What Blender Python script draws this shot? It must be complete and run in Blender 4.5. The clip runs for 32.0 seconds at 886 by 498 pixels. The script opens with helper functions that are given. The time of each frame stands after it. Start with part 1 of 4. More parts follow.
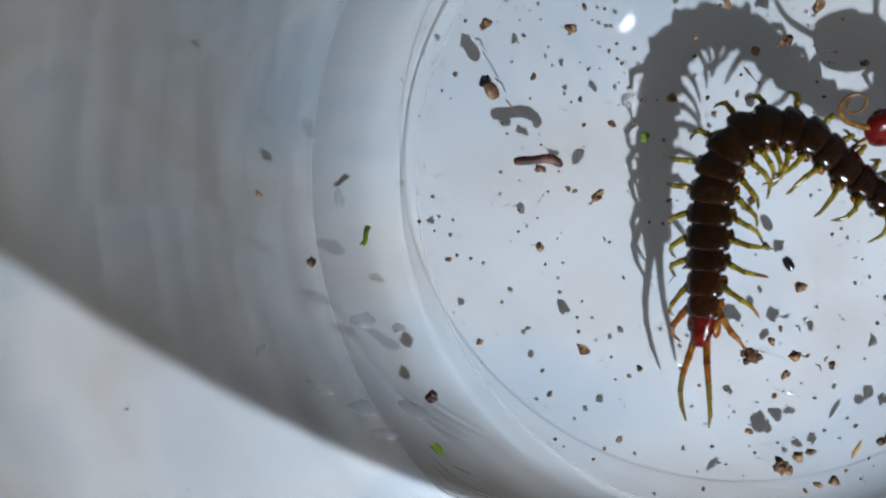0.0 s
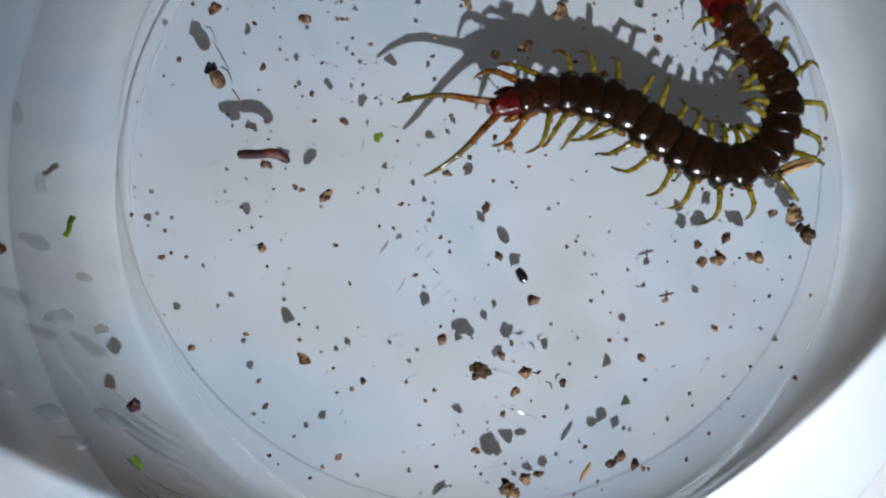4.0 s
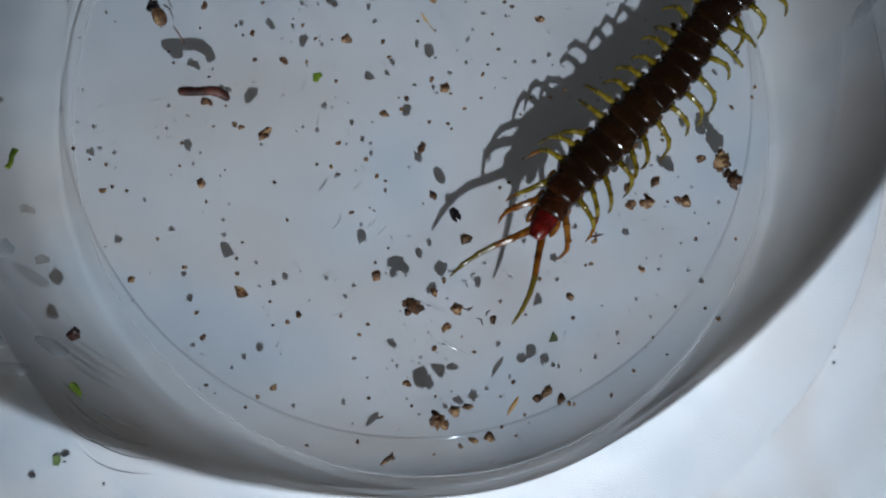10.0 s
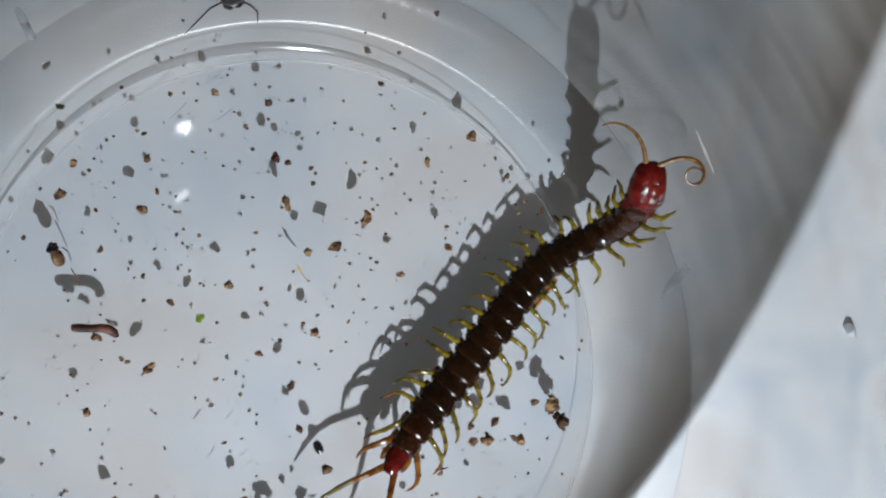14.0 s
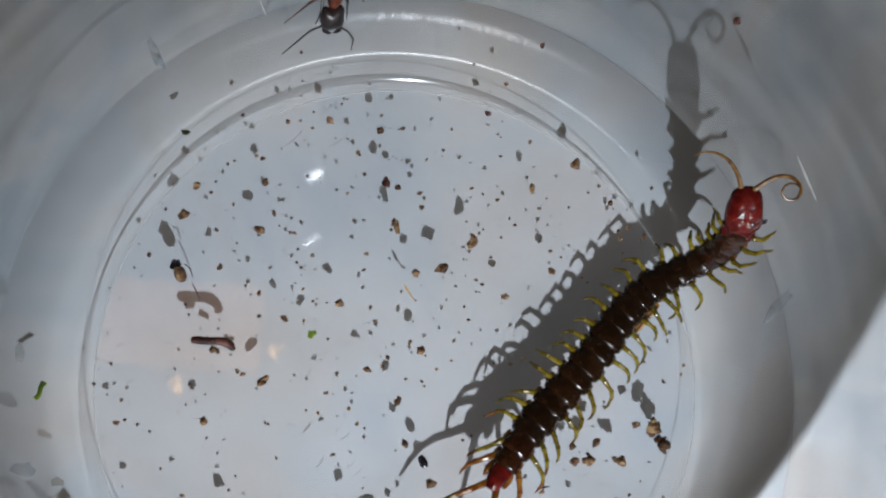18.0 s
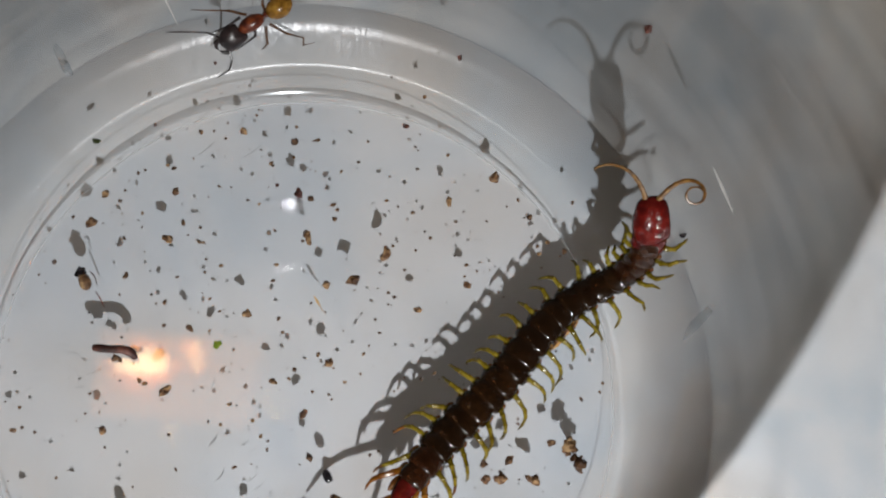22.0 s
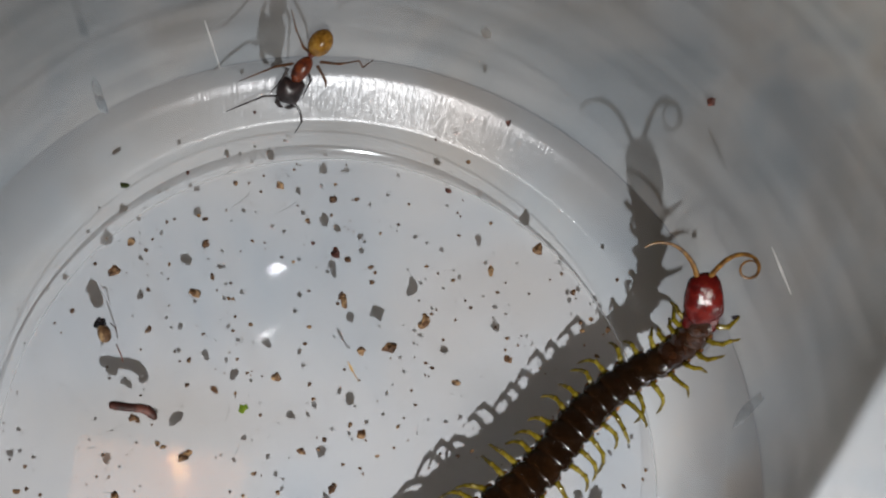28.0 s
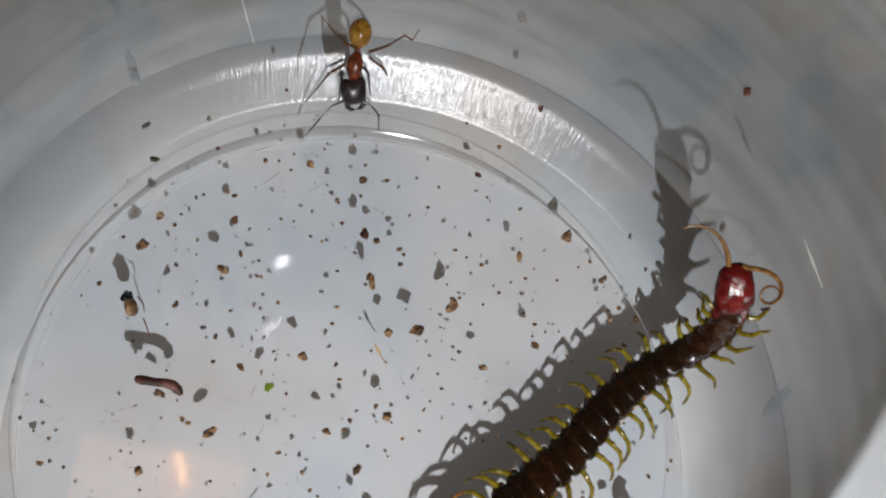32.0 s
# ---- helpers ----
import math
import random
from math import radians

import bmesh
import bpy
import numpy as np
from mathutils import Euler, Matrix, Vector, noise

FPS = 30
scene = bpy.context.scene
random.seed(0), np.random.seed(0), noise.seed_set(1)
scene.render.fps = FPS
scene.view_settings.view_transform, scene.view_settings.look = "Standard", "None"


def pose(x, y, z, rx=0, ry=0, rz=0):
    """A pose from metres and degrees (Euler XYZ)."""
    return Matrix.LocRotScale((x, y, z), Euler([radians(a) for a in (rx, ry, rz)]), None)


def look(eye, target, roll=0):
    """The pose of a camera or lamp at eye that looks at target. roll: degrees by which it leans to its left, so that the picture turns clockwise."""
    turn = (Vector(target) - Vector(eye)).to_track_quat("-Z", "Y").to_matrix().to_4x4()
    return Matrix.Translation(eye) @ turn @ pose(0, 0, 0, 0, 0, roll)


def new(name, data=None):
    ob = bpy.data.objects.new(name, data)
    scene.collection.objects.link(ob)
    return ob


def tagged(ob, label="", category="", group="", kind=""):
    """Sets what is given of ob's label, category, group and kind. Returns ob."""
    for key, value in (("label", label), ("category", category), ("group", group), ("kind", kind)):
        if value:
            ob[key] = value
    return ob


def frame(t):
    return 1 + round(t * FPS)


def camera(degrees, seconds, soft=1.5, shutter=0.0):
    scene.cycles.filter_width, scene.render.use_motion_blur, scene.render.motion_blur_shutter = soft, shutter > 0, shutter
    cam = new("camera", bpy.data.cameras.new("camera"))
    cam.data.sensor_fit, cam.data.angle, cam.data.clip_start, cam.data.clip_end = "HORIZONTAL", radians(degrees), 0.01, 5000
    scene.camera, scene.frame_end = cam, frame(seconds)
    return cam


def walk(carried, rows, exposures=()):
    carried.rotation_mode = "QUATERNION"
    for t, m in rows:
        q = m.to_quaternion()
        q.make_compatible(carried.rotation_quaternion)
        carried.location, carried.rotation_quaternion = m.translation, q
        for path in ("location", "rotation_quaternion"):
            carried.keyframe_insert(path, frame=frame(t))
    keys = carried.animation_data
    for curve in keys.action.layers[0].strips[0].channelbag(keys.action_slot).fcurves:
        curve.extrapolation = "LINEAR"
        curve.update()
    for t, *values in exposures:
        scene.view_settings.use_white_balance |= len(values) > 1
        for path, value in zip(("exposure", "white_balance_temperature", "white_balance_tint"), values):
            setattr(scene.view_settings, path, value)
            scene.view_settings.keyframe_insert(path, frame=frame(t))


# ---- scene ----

# All lengths below are written in millimetres and turned into metres by MM.
MM = 0.001


def mm_pose(x, y, z, rx=0, ry=0, rz=0):
    return pose(x * MM, y * MM, z * MM, rx, ry, rz)


# ---- camera ----
cam = camera(38.82, 32.0, soft=2.2)
PATH = [
    (0, -16.74, -4.35, 88.60, 0.29, 3.19, -3.68),
    (0.5, -17.35, -6.89, 87.01, 1.80, 2.43, -3.56),
    (1, -15.49, -6.35, 86.69, 0.99, 3.45, -3.61),
    (1.5, -18.11, -8.51, 86.27, 1.95, 1.58, -3.35),
    (2, -15.61, -9.10, 86.62, 2.17, 2.56, -3.31),
    (2.5, -14.44, -9.89, 86.38, 3.14, -1.96, -3.15),
    (3, -9.63, -9.64, 84.60, 4.82, -4.33, -1.85),
    (3.5, -9.94, -10.38, 82.85, 4.49, -5.34, -1.93),
    (4, -10.65, -9.97, 82.96, 4.09, -5.20, -1.75),
    (4.5, -11.57, -10.77, 82.24, 4.53, -5.07, -1.56),
    (6.5, -10.43, -9.46, 82.49, 4.53, -3.36, -1.07),
    (7, -9.72, -9.80, 82.87, 4.23, -3.82, -1.28),
    (7.5, -3.81, -5.67, 89.14, 0.00, -5.61, -0.60),
    (8, -4.06, -8.79, 88.97, 0.12, -6.37, -0.33),
    (8.5, -5.31, -7.85, 88.26, 0.38, -6.40, 0.05),
    (9, -6.41, -8.65, 87.28, 0.42, -6.25, -0.12),
    (9.5, -7.12, -9.53, 86.26, 1.03, -6.20, -0.34),
    (10, -7.90, -11.09, 85.48, 1.83, -6.19, -0.84),
    (10.5, -7.74, -11.95, 84.61, 2.94, -6.19, -1.42),
    (11, -9.47, -12.74, 85.41, 2.89, -9.12, -2.42),
    (11.5, -9.32, -10.17, 85.53, 4.47, -10.06, -2.07),
    (12, -9.62, -3.95, 91.24, 7.38, -13.27, -1.70),
    (12.5, -9.71, -3.86, 95.08, 9.00, -13.51, -0.44),
    (13, -9.46, -5.61, 94.97, 9.40, -11.93, 0.56),
    (13.5, -13.39, -4.21, 97.02, 7.95, -14.03, 0.56),
    (14, -14.43, -3.90, 95.95, 7.42, -15.46, 1.17),
    (14.5, -12.64, -4.02, 95.12, 6.39, -14.81, 2.84),
    (15, -12.67, -3.18, 96.62, 5.79, -13.14, 3.47),
    (15.5, -16.85, -4.28, 97.40, 6.00, -13.42, 3.31),
    (17.5, -12.78, -8.19, 99.08, 10.05, -10.16, 2.28),
    (18, -14.12, -7.80, 98.66, 10.13, -10.38, 2.58),
    (18.5, -14.37, -7.94, 97.77, 11.05, -9.96, 2.31),
    (19, -14.24, -8.91, 98.50, 10.43, -9.25, 2.35),
    (19.5, -13.81, -4.17, 107.33, 10.13, -9.68, 1.69),
    (20, -13.44, -8.27, 101.29, 10.78, -9.12, 1.47),
    (20.5, -17.42, -13.20, 97.20, 12.61, -7.69, 1.44),
    (21, -13.20, -12.83, 97.21, 13.73, -6.00, 1.23),
    (21.5, -10.23, -13.04, 97.80, 13.94, -8.04, 3.04),
    (22, -2.92, -11.52, 97.98, 13.22, -8.39, 3.43),
    (22.5, -5.15, -13.97, 96.67, 14.49, -8.65, 3.62),
    (23, -6.68, -14.13, 97.26, 15.03, -9.29, 3.57),
    (23.5, -9.04, -15.24, 95.15, 16.06, -10.12, 4.41),
    (24, -9.98, -16.63, 91.18, 17.29, -11.02, 4.33),
    (24.5, -7.62, -15.76, 89.30, 17.68, -11.63, 4.57),
    (25, -8.06, -15.02, 90.43, 18.06, -12.46, 4.57),
    (25.5, -9.55, -14.15, 90.52, 17.91, -12.81, 5.05),
    (27.5, -10.49, -14.41, 89.30, 18.38, -12.78, 5.22),
    (28, -11.21, -14.66, 90.30, 18.34, -12.81, 5.22),
    (28.5, -11.15, -14.94, 88.62, 18.51, -12.76, 5.50),
    (29, -10.68, -14.77, 89.15, 18.44, -12.87, 5.49),
    (29.5, -11.22, -15.55, 88.54, 18.22, -13.11, 5.68),
    (30, -10.16, -15.30, 88.39, 18.25, -12.90, 5.56),
    (30.5, -11.06, -15.31, 88.56, 18.23, -13.19, 5.80),
    (31, -13.28, -15.59, 87.38, 18.13, -13.57, 6.24),
    (31.5, -12.63, -15.74, 87.97, 18.38, -13.46, 6.19),
    (32, -13.49, -16.31, 88.50, 18.29, -13.62, 6.63),
]
EXPOSURES = [(0, 0.05, 5300, 7), (2.5, 0.08, 5300, 7), (4, -0.2, 5300, 7), (7, -0.28, 5300, 7), (8, -0.31, 5300, 7), (9, -0.79, 5270, 7), (11, -0.82, 5300, 7), (12, -0.64, 5460, 7.7), (13, -0.22, 5550, 8), (14, -0.15, 5580, 8), (15, -0.03, 5590, 8), (17.5, -0.3, 5590, 8.5), (19, -0.33, 5560, 9), (20, -0.24, 5640, 9.3), (22, -0.26, 5990, 10), (23, -0.48, 5990, 10), (24, -0.49, 5980, 10), (25.5, -0.4, 5980, 10), (28, -0.25, 5990, 10.5), (29, -0.27, 5990, 10.5), (32, -0.21, 5960, 10.5)]
walk(cam, [(t, mm_pose(*p)) for t, *p in PATH], EXPOSURES)

# ---- the room's dim light and the lamp ----
LAMP_AT = Vector((31.0, -124.0, 120.0)) * MM  # a small bright lamp, a hand's width outside the bowl
world = bpy.data.worlds.new("sky")
scene.world = world
world.use_nodes = True
wn, wl = world.node_tree.nodes, world.node_tree.links
sky = wn.new("ShaderNodeTexSky")
sky.sky_type, sky.sun_disc = "NISHITA", False
sky.sun_elevation, sky.sun_rotation = radians(40.0), radians(168.0)
sky.dust_density, sky.ozone_density = 4.0, 0.3  # a hazy, pale sky
pale, warm = wn.new("ShaderNodeHueSaturation"), wn.new("ShaderNodeMix")
pale.inputs["Saturation"].default_value = 0.35
warm.data_type, warm.blend_type = "RGBA", "MULTIPLY"
warm.inputs[0].default_value, warm.inputs[7].default_value = 1.0, (1.0, 0.68, 0.34, 1)
wl.new(sky.outputs[0], pale.inputs["Color"])
wl.new(pale.outputs[0], warm.inputs[6])
wl.new(warm.outputs[2], wn["Background"].inputs[0])
wn["Background"].inputs[1].default_value = 0.0205
lamp_light = new("lamp_light", bpy.data.lights.new("lamp_light", "SPOT"))
lamp_light.data.energy, lamp_light.data.shadow_soft_size, lamp_light.data.color = 2.78, 1.7 * MM, (1.0, 0.955, 0.885)
lamp_light.data.spot_size, lamp_light.data.spot_blend = radians(56), 1.0  # a soft-edged beam
BEAM = look(LAMP_AT, (13 * MM, -9 * MM, 0))
lamp_light.matrix_basis = BEAM


# ---- materials ----
def nodes_of(name):
    m = bpy.data.materials.new(name)
    m.use_nodes = True
    return m, m.node_tree.nodes, m.node_tree.links, m.node_tree.nodes["Principled BSDF"]


def noise_node(n, l, scale, detail=4, coords="Object"):
    tc, tx = n.new("ShaderNodeTexCoord"), n.new("ShaderNodeTexNoise")
    tx.inputs["Scale"].default_value, tx.inputs["Detail"].default_value = scale, detail
    info, far, add = n.new("ShaderNodeObjectInfo"), n.new("ShaderNodeMath"), n.new("ShaderNodeVectorMath")
    far.operation, far.inputs[1].default_value = "MULTIPLY", 3.0  # each piece takes its own stretch of the pattern
    l.new(info.outputs["Random"], far.inputs[0])
    l.new(tc.outputs[coords], add.inputs[0])
    l.new(far.outputs[0], add.inputs[1])
    l.new(add.outputs[0], tx.inputs["Vector"])
    return tx


def ramp_node(n, l, source, stops):
    r = n.new("ShaderNodeValToRGB")
    while len(r.color_ramp.elements) < len(stops):
        r.color_ramp.elements.new(0.5)
    for e, (at, c) in zip(r.color_ramp.elements, stops):
        e.position, e.color = at, (*c, 1)
    l.new(source, r.inputs[0])
    return r


def bump_node(n, l, source, strength, millimetres, normal_to):
    b = n.new("ShaderNodeBump")
    b.inputs["Strength"].default_value, b.inputs["Distance"].default_value = strength, millimetres * MM
    l.new(source, b.inputs["Height"])
    l.new(b.outputs[0], normal_to)
    return b


def mottled(name, dark, mid, light, scale, rough=0.5, relief=0.1, fine=4.0, shine=0.5, through_light=0.0, coat=0.0, vary=0.0):
    """A natural surface: three tones at one scale, grain and relief at a finer one. scale: patches a metre."""
    m, n, l, b = nodes_of(name)
    big, small = noise_node(n, l, scale), noise_node(n, l, scale * fine, 6)
    mix = n.new("ShaderNodeMath")
    mix.operation = "MULTIPLY_ADD"
    l.new(small.outputs["Fac"], mix.inputs[0])
    mix.inputs[1].default_value = 0.45
    l.new(big.outputs["Fac"], mix.inputs[2])
    if vary:
        info, add = n.new("ShaderNodeObjectInfo"), n.new("ShaderNodeMath")
        add.operation = "MULTIPLY_ADD"
        l.new(info.outputs["Random"], add.inputs[0])
        add.inputs[1].default_value = vary
        l.new(mix.outputs[0], add.inputs[2])
        mix = add
    off = vary * 0.5
    r = ramp_node(n, l, mix.outputs[0], [(0.5 + off, dark), (0.74 + off, mid), (min(0.98 + off, 1.0), light)])
    l.new(r.outputs[0], b.inputs["Base Color"])
    b.inputs["Roughness"].default_value = rough
    b.inputs["Specular IOR Level"].default_value = shine
    b.inputs["Coat Weight"].default_value = coat
    b.inputs["Coat Roughness"].default_value = 0.12
    bump_node(n, l, small.outputs["Fac"], 0.6, relief, b.inputs["Normal"])
    if through_light:
        t, s = n.new("ShaderNodeBsdfTranslucent"), n.new("ShaderNodeMixShader")
        l.new(r.outputs[0], t.inputs[0])
        s.inputs[0].default_value = through_light
        l.new(b.outputs[0], s.inputs[1])
        l.new(t.outputs[0], s.inputs[2])
        l.new(s.outputs[0], n["Material Output"].inputs[0])
    return m


def clear_plastic(name, tint, haze, rough, scratch=0.0, brushed=0.0, upper=None, smear=0.0, grazing=0.92, shell=4.3, rise=None):
    """Clear moulded plastic: light goes straight through it, a little is scattered, the face shines."""
    m, n, l, b = nodes_of(name)
    n.remove(b)
    clear, milk, gloss = n.new("ShaderNodeBsdfTransparent"), n.new("ShaderNodeBsdfTranslucent"), n.new("ShaderNodeBsdfGlossy")
    milk2, fog = n.new("ShaderNodeBsdfDiffuse"), n.new("ShaderNodeMixShader")
    clear.inputs[0].default_value = (*tint, 1)
    milk.inputs[0].default_value = milk2.inputs[0].default_value = (0.8, 0.82, 0.84, 1)
    gloss.inputs["Roughness"].default_value = rough
    gloss.inputs["Color"].default_value = (1, 1, 1, 1) if not brushed else (0.75, 0.73, 0.74, 1)
    fog.inputs[0].default_value = 0.5
    l.new(milk.outputs[0], fog.inputs[1])
    l.new(milk2.outputs[0], fog.inputs[2])
    veil = noise_node(n, l, 90, 5)
    if upper:  # soft mould rings that run round the wall
        wc, wx, turn, across, high, wv = n.new("ShaderNodeTexCoord"), n.new("ShaderNodeSeparateXYZ"), n.new("ShaderNodeMath"), n.new("ShaderNodeMath"), n.new("ShaderNodeMath"), n.new("ShaderNodeCombineXYZ")
        turn.operation, across.operation, high.operation = "ARCTAN2", "MULTIPLY", "MULTIPLY"
        across.inputs[1].default_value, high.inputs[1].default_value = 1.3, 620.0
        l.new(wc.outputs["Object"], wx.inputs[0])
        l.new(wx.outputs[1], turn.inputs[0])
        l.new(wx.outputs[0], turn.inputs[1])
        l.new(turn.outputs[0], across.inputs[0])
        l.new(wx.outputs[2], high.inputs[0])
        l.new(across.outputs[0], wv.inputs[0])
        l.new(high.outputs[0], wv.inputs[1])
        veil.inputs["Scale"].default_value = 1.6
        l.new(wv.outputs[0], veil.inputs["Vector"])
    r = ramp_node(n, l, veil.outputs["Fac"], [(0.3, (haze * 0.35,) * 3), (0.75, (haze * 1.5,) * 3)])
    a, c = n.new("ShaderNodeMixShader"), n.new("ShaderNodeMixShader")
    facing, power, f = n.new("ShaderNodeLayerWeight"), n.new("ShaderNodeMath"), n.new("ShaderNodeMath")
    facing.inputs[0].default_value = 0.5
    power.operation, f.operation = "POWER", "MULTIPLY_ADD"
    power.inputs[1].default_value, f.inputs[1].default_value, f.inputs[2].default_value = shell, grazing, 0.04
    l.new(facing.outputs["Facing"], power.inputs[0])
    l.new(power.outputs[0], f.inputs[0])
    l.new(r.outputs[0], a.inputs[0])
    l.new(clear.outputs[0], a.inputs[1])
    l.new(fog.outputs[0], a.inputs[2])
    l.new(f.outputs[0], c.inputs[0])
    l.new(a.outputs[0], c.inputs[1])
    l.new(gloss.outputs[0], c.inputs[2])
    l.new(c.outputs[0], n["Material Output"].inputs[0])
    if smear:  # breath and wiped smears: soft cool and warm clouds
        cloud, shift = noise_node(n, l, 70, 5), n.new("ShaderNodeMix")
        cloud.inputs["Distortion"].default_value = 1.2
        soft = ramp_node(n, l, cloud.outputs["Fac"], [(0.36, (1 - smear, 1 - 0.7 * smear, 1 - 0.45 * smear)), (0.5, (1, 1, 1)), (0.66, (1 - 0.5 * smear, 1 - 0.75 * smear, 1 - smear))])
        shift.data_type, shift.blend_type = "RGBA", "MULTIPLY"
        shift.inputs[0].default_value, shift.inputs[6].default_value = 1.0, (*tint, 1)
        l.new(soft.outputs[0], shift.inputs[7])
        l.new(shift.outputs[2], clear.inputs[0])
    if brushed:  # shine drawn out along the ring by fine turning marks
        t = n.new("ShaderNodeTangent")
        t.direction_type, t.axis = "RADIAL", "Z"
        gloss.inputs["Anisotropy"].default_value, gloss.inputs["Rotation"].default_value = brushed, 0.25
        l.new(t.outputs[0], gloss.inputs["Tangent"])
    if upper:  # clear at mid height, darker towards the rim: shading put into the tint
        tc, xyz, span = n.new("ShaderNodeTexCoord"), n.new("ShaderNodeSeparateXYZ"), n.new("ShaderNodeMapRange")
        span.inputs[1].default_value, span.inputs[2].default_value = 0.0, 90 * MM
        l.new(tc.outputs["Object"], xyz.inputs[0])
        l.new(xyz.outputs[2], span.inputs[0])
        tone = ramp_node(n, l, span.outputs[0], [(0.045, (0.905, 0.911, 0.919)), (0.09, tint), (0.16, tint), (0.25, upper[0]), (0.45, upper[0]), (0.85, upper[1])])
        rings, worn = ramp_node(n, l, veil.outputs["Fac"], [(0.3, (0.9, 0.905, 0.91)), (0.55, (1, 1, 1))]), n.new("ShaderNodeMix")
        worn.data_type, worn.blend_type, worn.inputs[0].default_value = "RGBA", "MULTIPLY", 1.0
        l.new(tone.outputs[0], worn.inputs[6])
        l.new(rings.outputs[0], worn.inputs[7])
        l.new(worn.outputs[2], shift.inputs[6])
    if rise:  # as clear as the floor at its inner edge, tint darker as it rises
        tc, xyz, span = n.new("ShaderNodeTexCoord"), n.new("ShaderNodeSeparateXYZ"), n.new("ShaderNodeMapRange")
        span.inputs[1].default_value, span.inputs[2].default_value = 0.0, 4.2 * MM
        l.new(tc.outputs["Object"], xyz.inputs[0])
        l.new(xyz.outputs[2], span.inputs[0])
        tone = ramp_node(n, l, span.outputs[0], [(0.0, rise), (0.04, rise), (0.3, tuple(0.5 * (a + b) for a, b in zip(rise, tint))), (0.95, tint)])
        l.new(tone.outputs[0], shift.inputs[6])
    if scratch:  # fine scratches that run up the slope, and a few across it
        tc, sx, turn, wide, long, cv, tx = n.new("ShaderNodeTexCoord"), n.new("ShaderNodeSeparateXYZ"), n.new("ShaderNodeMath"), n.new("ShaderNodeMath"), n.new("ShaderNodeMath"), n.new("ShaderNodeCombineXYZ"), n.new("ShaderNodeTexNoise")
        turn.operation, wide.operation, long.operation = "ARCTAN2", "MULTIPLY", "MULTIPLY"
        wide.inputs[1].default_value, long.inputs[1].default_value = 150.0, 700.0
        tx.inputs["Scale"].default_value, tx.inputs["Detail"].default_value = 1.0, 5
        l.new(tc.outputs["Object"], sx.inputs[0])
        l.new(sx.outputs[1], turn.inputs[0])
        l.new(sx.outputs[0], turn.inputs[1])
        l.new(turn.outputs[0], wide.inputs[0])
        l.new(sx.outputs[2], long.inputs[0])
        l.new(wide.outputs[0], cv.inputs[0])
        l.new(long.outputs[0], cv.inputs[1])
        l.new(cv.outputs[0], tx.inputs["Vector"])
        bump_node(n, l, tx.outputs["Fac"], scratch, 0.06, gloss.inputs["Normal"])
    return m


PAPER = mottled("white_paper", (0.74, 0.745, 0.755), (0.78, 0.785, 0.79), (0.81, 0.81, 0.81), 60, 0.75, 0.03, 9, 0.2)
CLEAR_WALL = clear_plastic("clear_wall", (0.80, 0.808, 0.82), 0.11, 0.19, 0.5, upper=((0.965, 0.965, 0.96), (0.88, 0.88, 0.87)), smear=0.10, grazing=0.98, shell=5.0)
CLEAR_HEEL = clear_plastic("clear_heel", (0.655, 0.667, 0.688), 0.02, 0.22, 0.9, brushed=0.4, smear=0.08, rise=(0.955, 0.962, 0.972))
EDGE_GLINT = clear_plastic("milky_edge_glint", (0.98, 0.983, 0.987), 0.38, 0.12, 0.3, grazing=0.12)
CLEAR_RIM = clear_plastic("clear_rim", (0.42, 0.42, 0.42), 0.12, 0.1, 0.2)
CLEAR_FOOT = clear_plastic("clear_foot", (0.985, 0.987, 0.99), 0.005, 0.1)
CLEAR_FLOOR = clear_plastic("clear_floor", (0.955, 0.962, 0.975), 0.012, 0.018, 0.015, smear=0.03)
SHELL = mottled("brown_shell", (0.007, 0.0028, 0.0011), (0.012, 0.005, 0.0019), (0.024, 0.010, 0.0034), 500, 0.15, 0.05, 6, 0.45)
SHELL_FRONT = mottled("red_brown_shell", (0.008, 0.0025, 0.001), (0.022, 0.007, 0.0025), (0.048, 0.016, 0.005), 500, 0.15, 0.05, 6, 0.45)
RED = mottled("red_shell", (0.035, 0.002, 0.002), (0.085, 0.005, 0.004), (0.15, 0.011, 0.007), 500, 0.17, 0.14, 4, 0.4)
LEG = mottled("olive_yellow_leg", (0.13, 0.09, 0.006), (0.29, 0.22, 0.014), (0.50, 0.41, 0.06), 900, 0.22, 0.04, 4, 0.5, through_light=0.45)
LEG_TIP = mottled("dark_olive_leg", (0.06, 0.04, 0.004), (0.17, 0.125, 0.01), (0.32, 0.25, 0.03), 600, 0.3, 0.03, 4, 0.5, through_light=0.3)
LEG_END = mottled("orange_leg", (0.08, 0.02, 0.003), (0.24, 0.085, 0.008), (0.42, 0.20, 0.03), 500, 0.25, 0.03, 4, 0.4, through_light=0.3)
FEELER = mottled("feeler_brown", (0.05, 0.02, 0.004), (0.21, 0.095, 0.015), (0.36, 0.2, 0.04), 1800, 0.3, 0.02, 3, 0.5, through_light=0.2)
ANT_BLACK = mottled("ant_black", (0.006, 0.004, 0.005), (0.016, 0.010, 0.011), (0.04, 0.025, 0.025), 1500, 0.35, 0.02, 3, 0.5)
ANT_RED = mottled("ant_red", (0.03, 0.006, 0.003), (0.10, 0.02, 0.007), (0.18, 0.05, 0.014), 1500, 0.3, 0.02, 3, 0.45)
ANT_LEG = mottled("ant_leg", (0.02, 0.008, 0.003), (0.07, 0.028, 0.008), (0.15, 0.065, 0.018), 1500, 0.35, 0.02, 3, 0.4)
